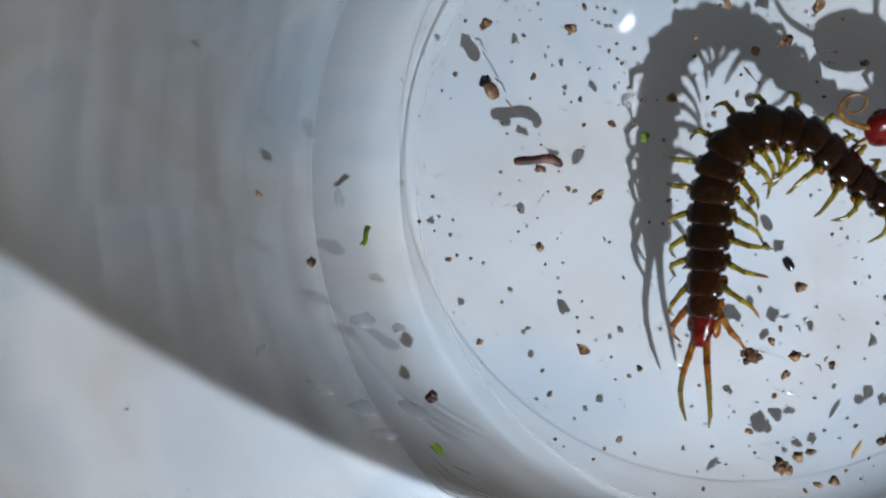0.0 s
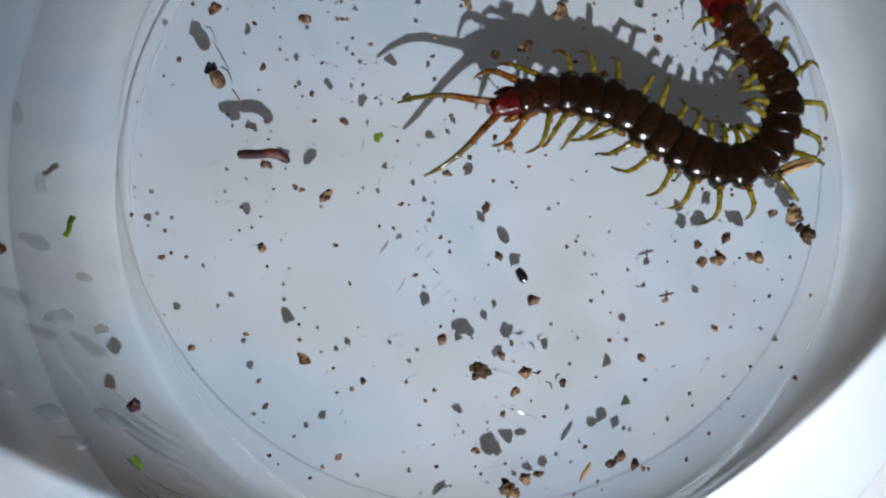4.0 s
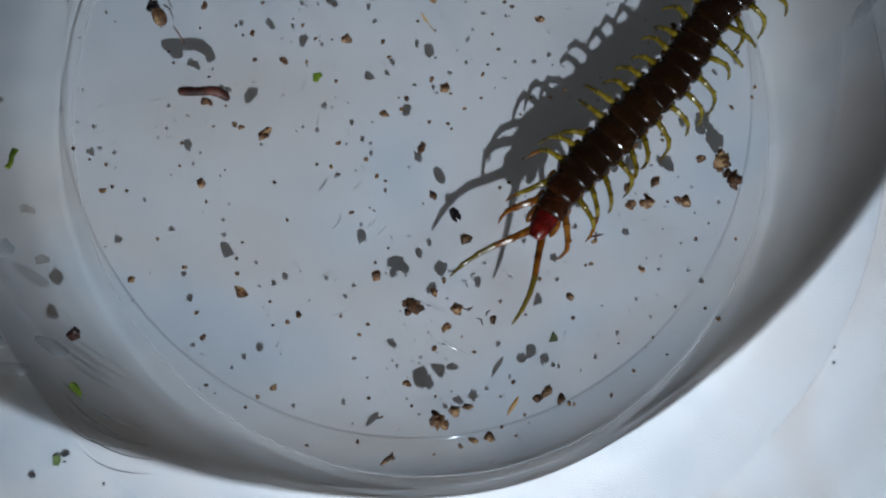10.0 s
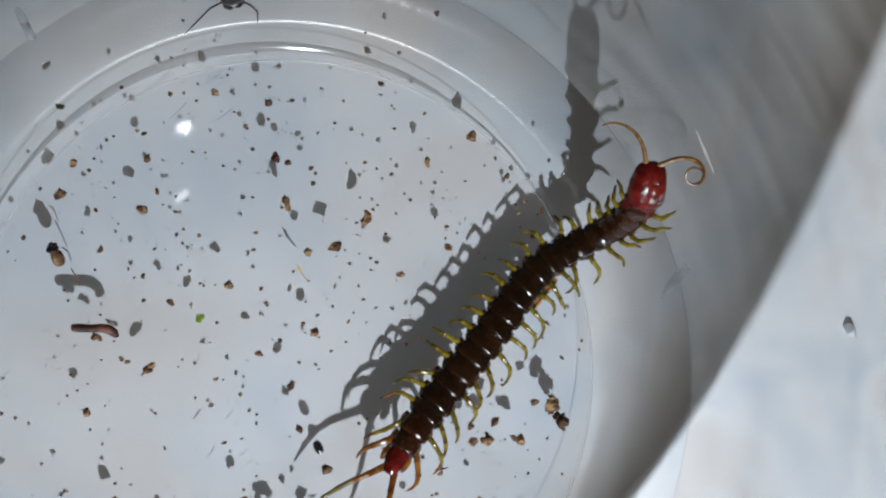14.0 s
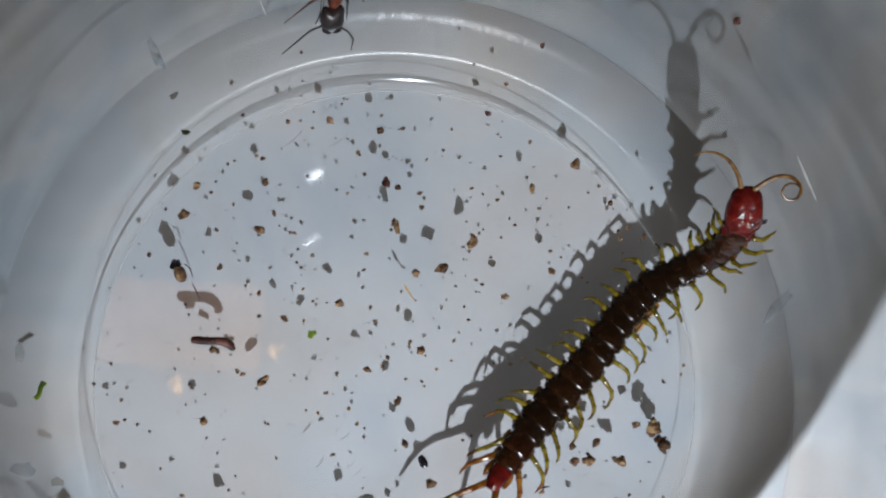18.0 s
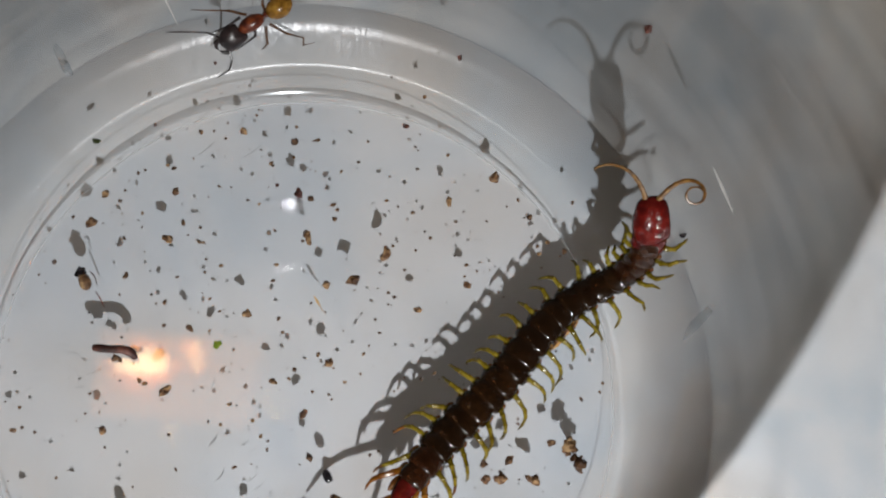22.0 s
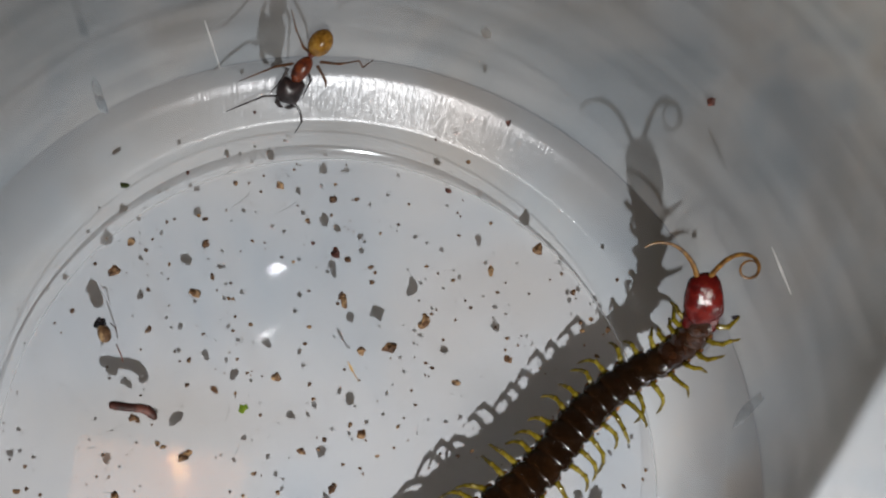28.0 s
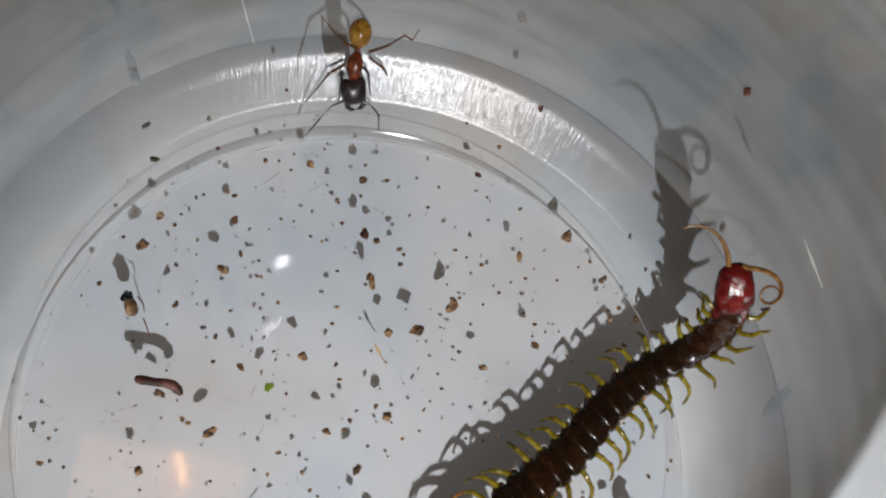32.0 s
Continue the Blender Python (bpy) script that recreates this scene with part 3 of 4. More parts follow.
def centipede():
    root = tagged(new("centipede"), "dark brown centipede with yellow legs and red head", "centipede")
    rng = random.Random(4)
    pieces = []
    for i in range(SEGMENTS):
        u = i / (SEGMENTS - 1)  # 0 at the tail
        width = 1.95 + 1.0 * min(u / 0.2, 1) - 0.7 * min(max((u - 0.5) / 0.35, 0), 1)
        length = BODY / (SEGMENTS + 2.4) * (1.35 if i == 0 else 1.0) * (0.92 if i % 2 else 1.06)
        look_of = RED if i == 0 else (SHELL_FRONT if i in (1, 2) or i > SEGMENTS - 5 else SHELL)
        seg = part("body_segment", plate(width, length, 1.75 - 0.25 * (i == 0), taper=0.38 if i == 0 else 0.0), look_of, root, "glossy red tail plate" if i == 0 else "")
        pieces.append((seg, (i + 0.55) / (SEGMENTS + 2.0)))
        for hand in (1, -1):
            part("side_plate", blob((length * 0.75, 0.5, 0.75), 0.12, i + 30 * hand, 1.4), LEG_END, seg, m=mm_pose(0.05, hand * (width / 2 - 0.02), -0.3))
        if i == 0:
            continue
        for hand in (1, -1):
            sweep = (64 if i == 1 else 44 if i == 2 else 34 - 50 * u) + rng.uniform(-12, 12)
            reach = (2.6 + rng.uniform(-0.3, 0.45)) * (0.74 if hand > 0 and i > 7 else 1.0) * (1.45 if i == 1 else 1.2 if i == 2 else 1.0) * (0.82 if u > 0.85 else 1.0)
            line = [(x, hand * y, z) for x, y, z in leg_line(sweep, reach, rng.uniform(-0.5, 0.25), 1.5 if i < 6 else 0.95)]
            shape = two_tone("leg", (tube(*jointed(line[:4], [k * (1.2 if i == 1 else 1.0) for k in (0.27, 0.22, 0.19, 0.155)]), 8), tube(*jointed(line[3:], [0.145, 0.115, 0.045]), 7)), (LEG_END if i < 2 else LEG, LEG_END if i < 4 else LEG_TIP))
            leg = part("leg", shape, LEG, seg, m=mm_pose(0, hand * (width / 2 - 0.25), -0.15))
            LEGS.append((leg, seg, hand, width / 2 - 0.25, i))
    # head: rounded shield, jaws, two feelers
    shield = blob((3.8, 2.9, 1.6), 0.07, 3, 1.6, 4)
    for v in shield.verts:  # squared off, broadest behind, with a shallow groove along the middle
        x, y = v.co.x / (1.9 * MM), v.co.y / (1.45 * MM)
        far = (abs(x) ** 2.8 + abs(y) ** 2.8) ** (1 / 2.8)
        grow = min(math.hypot(x, y) / far, 1.2) if far > 0.01 else 1
        v.co.x, v.co.y = v.co.x * grow, v.co.y * grow * (1.0 - 0.12 * x)
        if v.co.z > 0:
            v.co.z *= 1 - 0.07 * math.exp(-(y / 0.2) ** 2) - 0.12 * math.exp(-((x + 0.45) / 0.12) ** 2)
    head = part("head", shield, RED, root, "glossy red head shield")
    pieces.append((head, 0.962))
    for hand in (1, -1):
        part("jaw", tube([(0.1, hand * 0.85, -0.55), (0.9, hand * 0.85, -0.6), (1.35, hand * 0.5, -0.6), (1.5, hand * 0.12, -0.6)], [0.34, 0.32, 0.2, 0.05], 7), RED, head)
    neck = part("neck_plate", plate(2.6, 1.7, 1.5), RED, root, "glossy red neck plate")
    pieces.append((neck, 0.915))
    return root, pieces, head


CENTIPEDE, PIECES, HEAD = centipede()
TAIL = PIECES[0][0]


def feeler(name, line, parent, thick, material, label, sides=7):
    pts = [Vector(p) for p in line]
    count = len(pts)
    return part(name, tube(pts, [thick * (1 - 0.72 * k / (count - 1)) * (1.0 if k % 2 else 0.88) for k in range(count)], sides), material, parent, label)


def curl(start, heading, turns, step, count, lift=0.0):
    """Points of a curved line in the head's own plane: turns is the bend in degrees at each step."""
    x, y, z = start
    pts, a = [(x, y, z)], heading
    for k in range(count):
        a += turns(k)
        x, y, z = x + step * math.cos(radians(a)), y + step * math.sin(radians(a)), z + lift
        pts.append((x, y, z))
    return pts


FEELERS = [
    feeler("antenna", curl((0, 0, 0), 0, lambda k: 3.0 + 0.6 * k, 0.36, 15, 0.03), HEAD, 0.23, FEELER, "slender brown antenna, gently bowed"),
    feeler("antenna", curl((0, 0, 0), 0, lambda k: 2 - 2.0 * k if k < 14 else -30, 0.36, 24, 0.03), HEAD, 0.23, FEELER, "slender brown antenna, coiled at its tip"),
]
LAST_LEGS = []
for hand in (1, -1):
    shape = two_tone("last_leg", (tube(*jointed([(0, 0, 0), (-1.4, 0, 0.1), (-2.7, hand * 0.05, 0.15)], [0.29, 0.26, 0.22]), 8),
                                  tube(*jointed([(-2.7, hand * 0.05, 0.15), (-3.9, -hand * 0.02, 0.0), (-5.1, -hand * 0.25, -0.4), (-6.2, -hand * 0.65, -0.85)], [0.22, 0.2, 0.17, 0.07]), 8)), (LEG_END, LEG_TIP))
    LAST_LEGS.append(part("last_leg", shape, LEG_END, TAIL, "long orange trailing leg"))


def crawl_rows():
    """Rows of pose for each piece of the body."""
    rows = {ob: [] for ob, _ in PIECES}
    for t in sorted(CRAWL):
        fine = line_at(CRAWL[t])
        for ob, share in PIECES:
            place, ahead = along(fine, share)
            if ob == HEAD:  # held level
                ahead = Vector((ahead.x, ahead.y, 0.5 * ahead.z)).normalized()
            rows[ob].append((t, rest_pose(place, ahead, ROLL.get(t, 0))))
    return rows


def step_rows(rows, hand, out, index):
    """A leg's swing, told from the way that its segment has gone: a wave that runs along the body."""
    gone, marks = 0.0, []
    for (t0, m0), (t1, m1) in zip(rows, rows[1:]):
        marks.append((t0, t1, gone, (m1.translation - m0.translation).length / MM))
        gone += marks[-1][3]
    swing = []
    for k in range(41):
        t = 0.25 * k
        way = next((g + d * (t - t0) / (t1 - t0) for t0, t1, g, d in marks if t0 <= t <= t1), 0.0 if t < marks[0][0] else gone)
        turn = 2 * math.pi * (way / 3.6 + index / 6.5 + (0.5 if hand > 0 else 0))
        swing.append((t, mm_pose(0, hand * out, -0.15 + 0.12 * max(math.sin(turn), 0), 0, 0, hand * 12 * math.cos(turn))))
    return swing + [(32.0, swing[-1][1])]


# ---- the ant ----
def ant():
    root = tagged(new("ant"), "big-headed ant with black head and amber abdomen", "ant")
    # x ahead, z away from the wall; the belly is 0.75 above the feet
    skull = blob((2.2, 2.0, 1.4), 0.04, 8, 1, 3)
    for v in skull.verts:  # square-cut, with a notch at the back
        x, y = v.co.x / (1.1 * MM), v.co.y / (1.0 * MM)
        far = (abs(x) ** 3.4 + abs(y) ** 3.4) ** (1 / 3.4)
        if far > 0.01:
            grow = min(math.hypot(x, y) / far, 1.3)
            v.co.x, v.co.y = v.co.x * grow, v.co.y * grow * (1 - 0.1 * x)
        if x < -0.4:
            v.co.x += 0.3 * MM * math.exp(-(y / 0.3) ** 2) * min(-x, 1)
    head = part("head", skull, ANT_BLACK, root, "broad black head", m=mm_pose(2.1, 0.2, 1.0, 0, 0, 17))
    for hand in (1, -1):
        part("mandible", tube([(0.8, hand * 0.62, -0.1), (1.25, hand * 0.62, -0.15), (1.5, hand * 0.35, -0.15), (1.55, hand * 0.06, -0.15)], [0.24, 0.22, 0.16, 0.05], 7), ANT_BLACK, head)
    part("thorax", blob((2.3, 1.25, 1.25), 0.08, 5, 1.2, 3), ANT_RED, root, "reddish brown thorax", m=mm_pose(0.2, 0, 0.95))
    part("waist", blob((0.6, 0.5, 0.8), 0.05, 2), ANT_RED, root, m=mm_pose(-1.15, 0, 0.85))
    part("abdomen", blob((2.3, 1.75, 1.6), 0.02, 1, 1, 3), ANT_AMBER, root, "shiny amber abdomen", m=mm_pose(-2.35, 0, 1.05))
    legs, feelers = [], []
    limbs = (  # (ahead, aside) of hip, knee, ankle and toe; the two sides stand differently
        (((0.25, 0.7), (0.5, 1.05), (2.55, 1.75)), ANT_BLACK),
        (((0.7, -0.85), (1.75, -0.85), (3.45, -0.65)), ANT_BLACK),
        (((-0.6, 0.95), (0.05, 2.15), (0.5, 2.55), (0.85, 2.8)), ANT_LEG),
        (((0.2, -0.75), (1.0, -1.9), (2.2, -2.45), (3.65, -3.2)), ANT_LEG),
        (((-0.95, 0.95), (-1.7, 2.25), (-2.6, 3.5), (-2.2, 4.2), (-3.1, 4.7)), ANT_LEG),
        (((-1.2, -0.1), (-1.4, -0.95), (-2.15, -2.0), (-3.2, -3.05)), ANT_LEG),
    )
    for line, colour in limbs:
        heights = [0.75] + [1.1 - 0.95 * k / (len(line) - 2) for k in range(len(line) - 1)]
        pts = [(x, y, z) for (x, y), z in zip(line, heights)]
        hip = Vector(pts[0])
        pts = [tuple(Vector(p) - hip) for p in pts]
        leg = part("leg", tube(*jointed(pts[:2] + [tuple(Vector(pts[1]).lerp(Vector(pts[2]), 0.2))], [0.13, 0.11, 0.09]), 7), colour, root, m=mm_pose(*hip))
        part("shin", tube(*jointed(pts[1:], [0.09] + [0.07] * (len(pts) - 3) + [0.035]), 6), colour if colour == ANT_BLACK else ANT_LEG, leg)
        legs.append(leg)
    for line in (((0, 0), (0.3, 0.8), (0.95, 1.45), (2.2, 1.7)), ((0, 0), (0.6, -1.1), (1.8, -1.9), (3.3, -2.7))):
        hand = 1 if line[1][1] > 0 else -1
        pts = [(x, y, z) for (x, y), z in zip(line, (0, 0.15, 0.05, -0.3))]
        f = part("antenna", tube(pts[:2], [0.09, 0.085], 6), ANT_BLACK, root, m=mm_pose(2.85, hand * 0.6 + 0.4, 1.0))
        part("antenna_tip", tube(*jointed(pts[1:], [0.08, 0.08, 0.04]), 6), ANT_BLACK, f)
        feelers.append(f)
    return root, legs, feelers


ANT, ANT_LEGS, ANT_FEELERS = ant()


def on_wall(angle, height, heading):
    """A pose on the inside of the cup's wall: degrees round, millimetres up, degrees of heading from straight down the wall."""
    a = radians(angle)
    r = wall_radius(height)
    slope = (wall_radius(height + 0.3) - wall_radius(height - 0.3)) / 0.6
    down = Vector((-slope * math.cos(a), -slope * math.sin(a), -1)).normalized()
    level = Vector((-math.sin(a), math.cos(a), 0))
    up = level.cross(down)
    if up.z < 0:
        up = -up
    ahead = down * math.cos(radians(heading)) + level * math.sin(radians(heading))
    side = up.cross(ahead)
    m = Matrix((ahead, side, up)).transposed().to_4x4()
    m.translation = Vector((MIDDLE + r * math.cos(a), r * math.sin(a), height)) * MM
    return m


ANT_ROWS = [
    (0, 99.0, 10.0, 8),
    (11.5, 101.6, 12.15, 8),
    (13, 101.1, 3.76, 8),
    (14, 103.3, 4.14, 9),
    (15.5, 109.7, 5.80, 17),
    (19, 103.8, 4.64, 17),
    (20, 104.5, 5.18, 10),
    (20.5, 103.8, 4.11, 12),
    (21, 104.5, 4.29, 34),
    (22, 104.4, 3.45, 64),
    (23, 105.5, 4.28, 39),
    (24, 105.8, 4.26, 26),
    (25, 104.3, 4.08, 40),
    (25.5, 104.9, 4.59, 33),
    (27.5, 104.8, 4.09, 38),
    (28, 103.9, 3.75, 33),
    (29, 103.9, 3.28, 20),
    (29.5, 103.2, 3.58, 28),
    (30, 102.3, 3.73, 26),
    (30.5, 102.6, 3.42, 23),
    (31, 104.8, 3.43, 22),
    (32, 101.0, 2.65, 5),
]


# ---- crumbs of soil and plant on the cup's floor ----
def rest_height(x, y):
    """How high the inside of the cup lies at a place."""
    r = math.hypot(x - MIDDLE, y)
    return 0.0 if r <= FLOOR_R else inside_height(r)


def lump(seed, size=(1.0, 0.85, 0.7), bumps=0.8, detail=3):
    """An angular crumb about 1 mm across that stands on its underside."""
    bm = blob(size, bumps, seed, 1.3, detail)
    rng = random.Random(seed)
    for _ in range(5):  # broken faces
        way = Vector((rng.uniform(-1, 1), rng.uniform(-1, 1), rng.uniform(-0.3, 1))).normalized()
        cut = rng.uniform(0.27, 0.4) * MM
        for v in bm.verts:
            over = v.co.dot(way) - cut
            if over > 0:
                v.co -= way * over
    low = min(v.co.z for v in bm.verts)
    bmesh.ops.translate(bm, verts=bm.verts, vec=(0, 0, -low - 0.02 * MM))
    return bm


def joined(*shapes):
    """Several bmeshes (each with a shift in millimetres and a scale) as one."""
    out = bmesh.new()
    for bm, shift, scale in shapes:
        seen = {v: out.verts.new(v.co * scale + Vector(shift) * MM) for v in bm.verts}
        for f in bm.faces:
            out.faces.new([seen[v] for v in f.verts])
        bm.free()
    return out


GRAIN_MESHES = [mesh_of("soil_grain", lump(k, (1.0, random.Random(k).uniform(0.6, 0.95), random.Random(k).uniform(0.5, 0.75))), SOIL) for k in range(14)]
CLOD_MESHES = [mesh_of("soil_clod", joined((lump(40 + k), (0, 0, 0), 0.85), (lump(50 + k), (0.3, 0.22, 0), 0.55), (lump(60 + k), (-0.33, -0.12, 0), 0.5), (lump(70 + k), (0.1, -0.36, 0), 0.4)), SOIL) for k in range(4)]
DARK_MESHES = [mesh_of("dark_grain", lump(90 + k), BARK) for k in range(3)]
GRAINS = [0]


def laid(name, meshes, label, category, group, x, y, size, turn):
    ob = new(name, meshes[GRAINS[0] % len(meshes)])
    GRAINS[0] += 1
    ob.matrix_basis = mm_pose(x, y, rest_height(x, y), 0, 0, turn) @ Matrix.Diagonal((size, size, size, 1))
    return tagged(ob, label, category, group)


def soil_grain(x, y, size, turn):
    return laid("soil_grain", GRAIN_MESHES, "small brown crumb of soil on the clear floor", "soil crumb", "crumbs on the bowl floor", x, y, size, turn)


def soil_clod(x, y, size, turn):
    return laid("soil_clod", CLOD_MESHES, "lumpy tan clod of soil on the clear floor", "soil clod", "clods on the bowl floor", x, y, size, turn)


def dark_grain(x, y, size, turn):
    return laid("dark_grain", DARK_MESHES, "dark reddish crumb lying in the clear bowl", "soil crumb", "dark crumbs in the bowl", x, y, size, turn)


def bark_flake(x, y, size, turn):
    bm = joined((lump(31, (1.0, 0.35, 0.25)), (0, 0, 0), 1.0), (lump(33, (0.5, 0.4, 0.3)), (0.35, 0.1, 0), 1.0))
    return thing("bark_flake", bm, SOIL, "thin tan flake of bark on the clear floor", "bark flake", "", mm_pose(x, y, 0, 0, 0, turn - 20) @ Matrix.Diagonal((size, size, size, 1)))


def wall_crumb(angle, height, size, material, name="soil_grain", label="small dark crumb stuck to the clear bowl wall"):
    a, r = radians(angle), wall_radius(height)
    return thing(name, lump(int(angle * 3) % 89, (1, 0.8, 0.6)), material, label, "soil crumb", "", mm_pose(MIDDLE + r * math.cos(a), r * math.sin(a), height, 0, -50, angle) @ Matrix.Diagonal((size, size, size, 1)))


def outline_chip(points, thick, wave=0.1):
    """A thin chip with an outline of (x, y) in millimetres, a little warped, lying on its underside."""
    bm = bmesh.new()
    ring = [(Vector((x, y, 0)), wave * math.sin(2.1 * x + 1.3 * y)) for x, y in points]
    low = min(w for _, w in ring)
    top = [bm.verts.new((p.x * MM * 0.93, p.y * MM * 0.93, (w - low + thick) * MM)) for p, w in ring]
    base = [bm.verts.new((p.x * MM, p.y * MM, (w - low) * MM)) for p, w in ring]
    mid = sum((p for p, _ in ring), Vector()) / len(ring)
    hub, sole = bm.verts.new((mid.x * MM, mid.y * MM, (thick * 1.25 - low) * MM)), bm.verts.new((mid.x * MM, mid.y * MM, -low * MM))
    for k in range(len(ring)):
        j = (k + 1) % len(ring)
        bm.faces.new((top[k], top[j], hub))
        bm.faces.new((base[j], base[k], sole))
        bm.faces.new((base[k], base[j], top[j], top[k]))
    bmesh.ops.recalc_face_normals(bm, faces=bm.faces)
    return bm


soil_grain(-4.97, 5.91, 0.68, 0)
soil_grain(-10.62, -0.67, 0.91, 37)
soil_grain(-12.19, -0.10, 0.39, 74)
soil_grain(-14.86, -3.91, 0.79, 111)
soil_grain(-9.27, 4.44, 0.67, 148)
soil_grain(-2.51, 0.77, 0.59, 185)
soil_grain(1.70, 2.55, 0.75, 222)
soil_grain(0.80, 3.21, 0.44, 259)
soil_grain(0.92, 8.85, 0.56, 296)
soil_grain(3.03, 9.28, 0.52, 333)
soil_grain(8.42, 7.36, 0.61, 10)
soil_grain(-0.04, -1.57, 0.71, 47)
soil_grain(-3.77, -2.34, 0.39, 84)
soil_grain(0.82, -4.83, 0.67, 121)
soil_grain(2.91, -7.82, 0.75, 158)
soil_grain(-4.79, -5.90, 0.35, 195)
soil_grain(-21.26, -4.39, 0.44, 232)
soil_grain(-3.16, -10.21, 0.90, 269)
soil_clod(-0.77, -12.37, 1.34, 306)
soil_grain(-12.27, -11.21, 0.87, 343)
soil_grain(-19.50, -10.25, 0.52, 20)
soil_grain(-14.86, -14.24, 0.51, 57)
soil_grain(-8.48, -12.83, 0.51, 94)
soil_grain(-4.37, -14.22, 0.31, 131)
dark_grain(-23.04, -13.71, 0.96, 168)
soil_grain(-10.17, -17.70, 0.55, 205)
soil_grain(-11.25, -18.23, 0.36, 242)
soil_clod(0.95, -20.09, 1.35, 279)
soil_grain(2.06, -19.52, 0.79, 316)
soil_grain(2.85, -19.29, 0.64, 353)
soil_grain(-1.21, -17.51, 0.55, 30)
soil_grain(0.68, -15.25, 0.51, 67)
soil_grain(1.44, -10.58, 0.47, 104)
soil_grain(0.73, -11.44, 0.59, 141)
soil_grain(2.27, -12.59, 0.87, 178)
soil_grain(1.63, -13.77, 0.75, 215)
soil_grain(4.81, -13.32, 0.63, 252)
soil_grain(10.11, -11.85, 0.60, 289)
soil_grain(15.27, -10.08, 0.53, 326)
soil_grain(11.69, -9.59, 0.36, 3)
soil_grain(14.55, -17.07, 0.32, 40)
soil_grain(12.96, -18.73, 0.32, 77)
soil_grain(4.35, -21.33, 0.68, 114)
soil_grain(3.36, -21.55, 0.60, 151)
soil_grain(2.37, -21.96, 0.36, 188)
soil_grain(5.27, -20.71, 0.32, 225)
soil_grain(6.87, -19.95, 0.28, 262)
soil_grain(-4.58, -21.44, 0.32, 299)
soil_grain(20.69, -13.56, 0.41, 336)
soil_grain(19.53, -2.36, 0.78, 13)
soil_clod(21.06, -2.56, 1.40, 50)
soil_clod(21.81, -3.84, 1.36, 87)
soil_clod(18.28, -5.35, 1.10, 124)
soil_clod(15.69, -5.35, 1.01, 161)
soil_grain(14.55, -5.51, 0.85, 198)
soil_grain(16.31, -3.87, 0.81, 235)
soil_grain(14.35, -4.39, 0.57, 272)
soil_grain(21.91, 1.29, 0.37, 309)
soil_grain(17.91, 6.97, 0.50, 346)
soil_grain(7.75, -18.77, 0.80, 23)
soil_grain(8.48, -18.31, 0.96, 60)
soil_grain(9.36, -18.88, 0.72, 97)
soil_grain(-9.21, -13.29, 0.35, 134)
soil_grain(3.49, -15.56, 0.32, 171)
soil_grain(6.15, -17.64, 0.36, 208)
soil_grain(9.96, -19.20, 0.36, 245)
soil_grain(10.33, -19.29, 0.28, 282)
soil_grain(-7.98, -21.57, 0.28, 319)
soil_grain(-5.65, -12.96, 0.31, 356)
soil_grain(-15.24, -12.58, 0.36, 33)
soil_grain(-21.07, -2.59, 0.28, 70)
soil_grain(-9.12, -6.41, 0.27, 107)
soil_grain(-2.52, -4.45, 0.28, 144)
soil_grain(4.20, 1.90, 0.28, 181)
soil_grain(-10.65, 8.35, 0.32, 218)
soil_grain(-7.95, 6.84, 0.28, 255)
soil_grain(-0.94, 1.85, 0.40, 292)
soil_grain(-1.34, 1.13, 0.36, 329)
soil_grain(3.01, 1.18, 0.32, 6)
soil_grain(19.18, -8.00, 0.29, 43)
soil_grain(-2.50, 5.76, 0.36, 80)
soil_grain(-6.73, 20.71, 0.70, 117)
soil_grain(-2.49, 20.27, 0.70, 154)
soil_grain(-0.68, 20.67, 0.42, 191)
soil_grain(13.98, 18.87, 0.81, 228)
soil_grain(10.29, 16.63, 0.71, 265)
soil_grain(5.58, 11.61, 0.97, 302)
soil_grain(12.22, 9.77, 0.79, 339)
soil_grain(8.39, 7.32, 0.55, 16)
soil_grain(3.05, 9.28, 1.00, 53)
soil_grain(0.94, 8.72, 0.68, 90)
bark_flake(-0.73, 12.31, 1.19, 127)
soil_grain(-11.57, 11.23, 0.95, 164)
soil_grain(-17.51, 12.02, 0.95, 201)
soil_grain(-16.81, 14.46, 0.68, 238)
soil_grain(-11.51, 15.16, 0.64, 275)
dark_grain(-1.82, 15.94, 0.78, 312)
soil_grain(-0.88, 15.64, 0.60, 349)
soil_grain(0.95, 15.31, 0.46, 26)
soil_grain(1.18, 14.20, 0.41, 63)
soil_grain(-10.59, 12.69, 0.45, 100)
soil_grain(-11.39, 6.25, 0.40, 137)
soil_grain(-12.32, 17.29, 0.37, 174)
soil_grain(-11.85, 17.10, 0.46, 211)
soil_grain(-4.25, 18.30, 0.37, 248)
soil_grain(-10.01, 20.33, 0.42, 285)
dark_grain(-13.65, 20.47, 0.32, 322)
dark_grain(6.42, 22.62, 0.52, 359)
soil_grain(10.05, 20.49, 0.33, 36)
soil_grain(1.44, 18.21, 0.28, 73)
soil_grain(3.37, 20.98, 0.28, 110)
soil_grain(9.03, 13.37, 0.33, 147)
soil_grain(12.09, 11.42, 0.37, 184)
soil_grain(17.10, 15.86, 0.43, 221)
soil_grain(20.07, 13.33, 0.48, 258)
soil_grain(-14.46, 8.07, 0.49, 295)
soil_grain(-8.57, 8.93, 0.32, 332)
soil_grain(-3.06, 10.01, 0.41, 9)
soil_grain(-3.23, 8.71, 0.32, 46)
soil_grain(-20.00, 8.67, 0.41, 83)
soil_grain(16.10, 17.24, 0.38, 120)
soil_grain(11.05, 14.91, 0.33, 157)
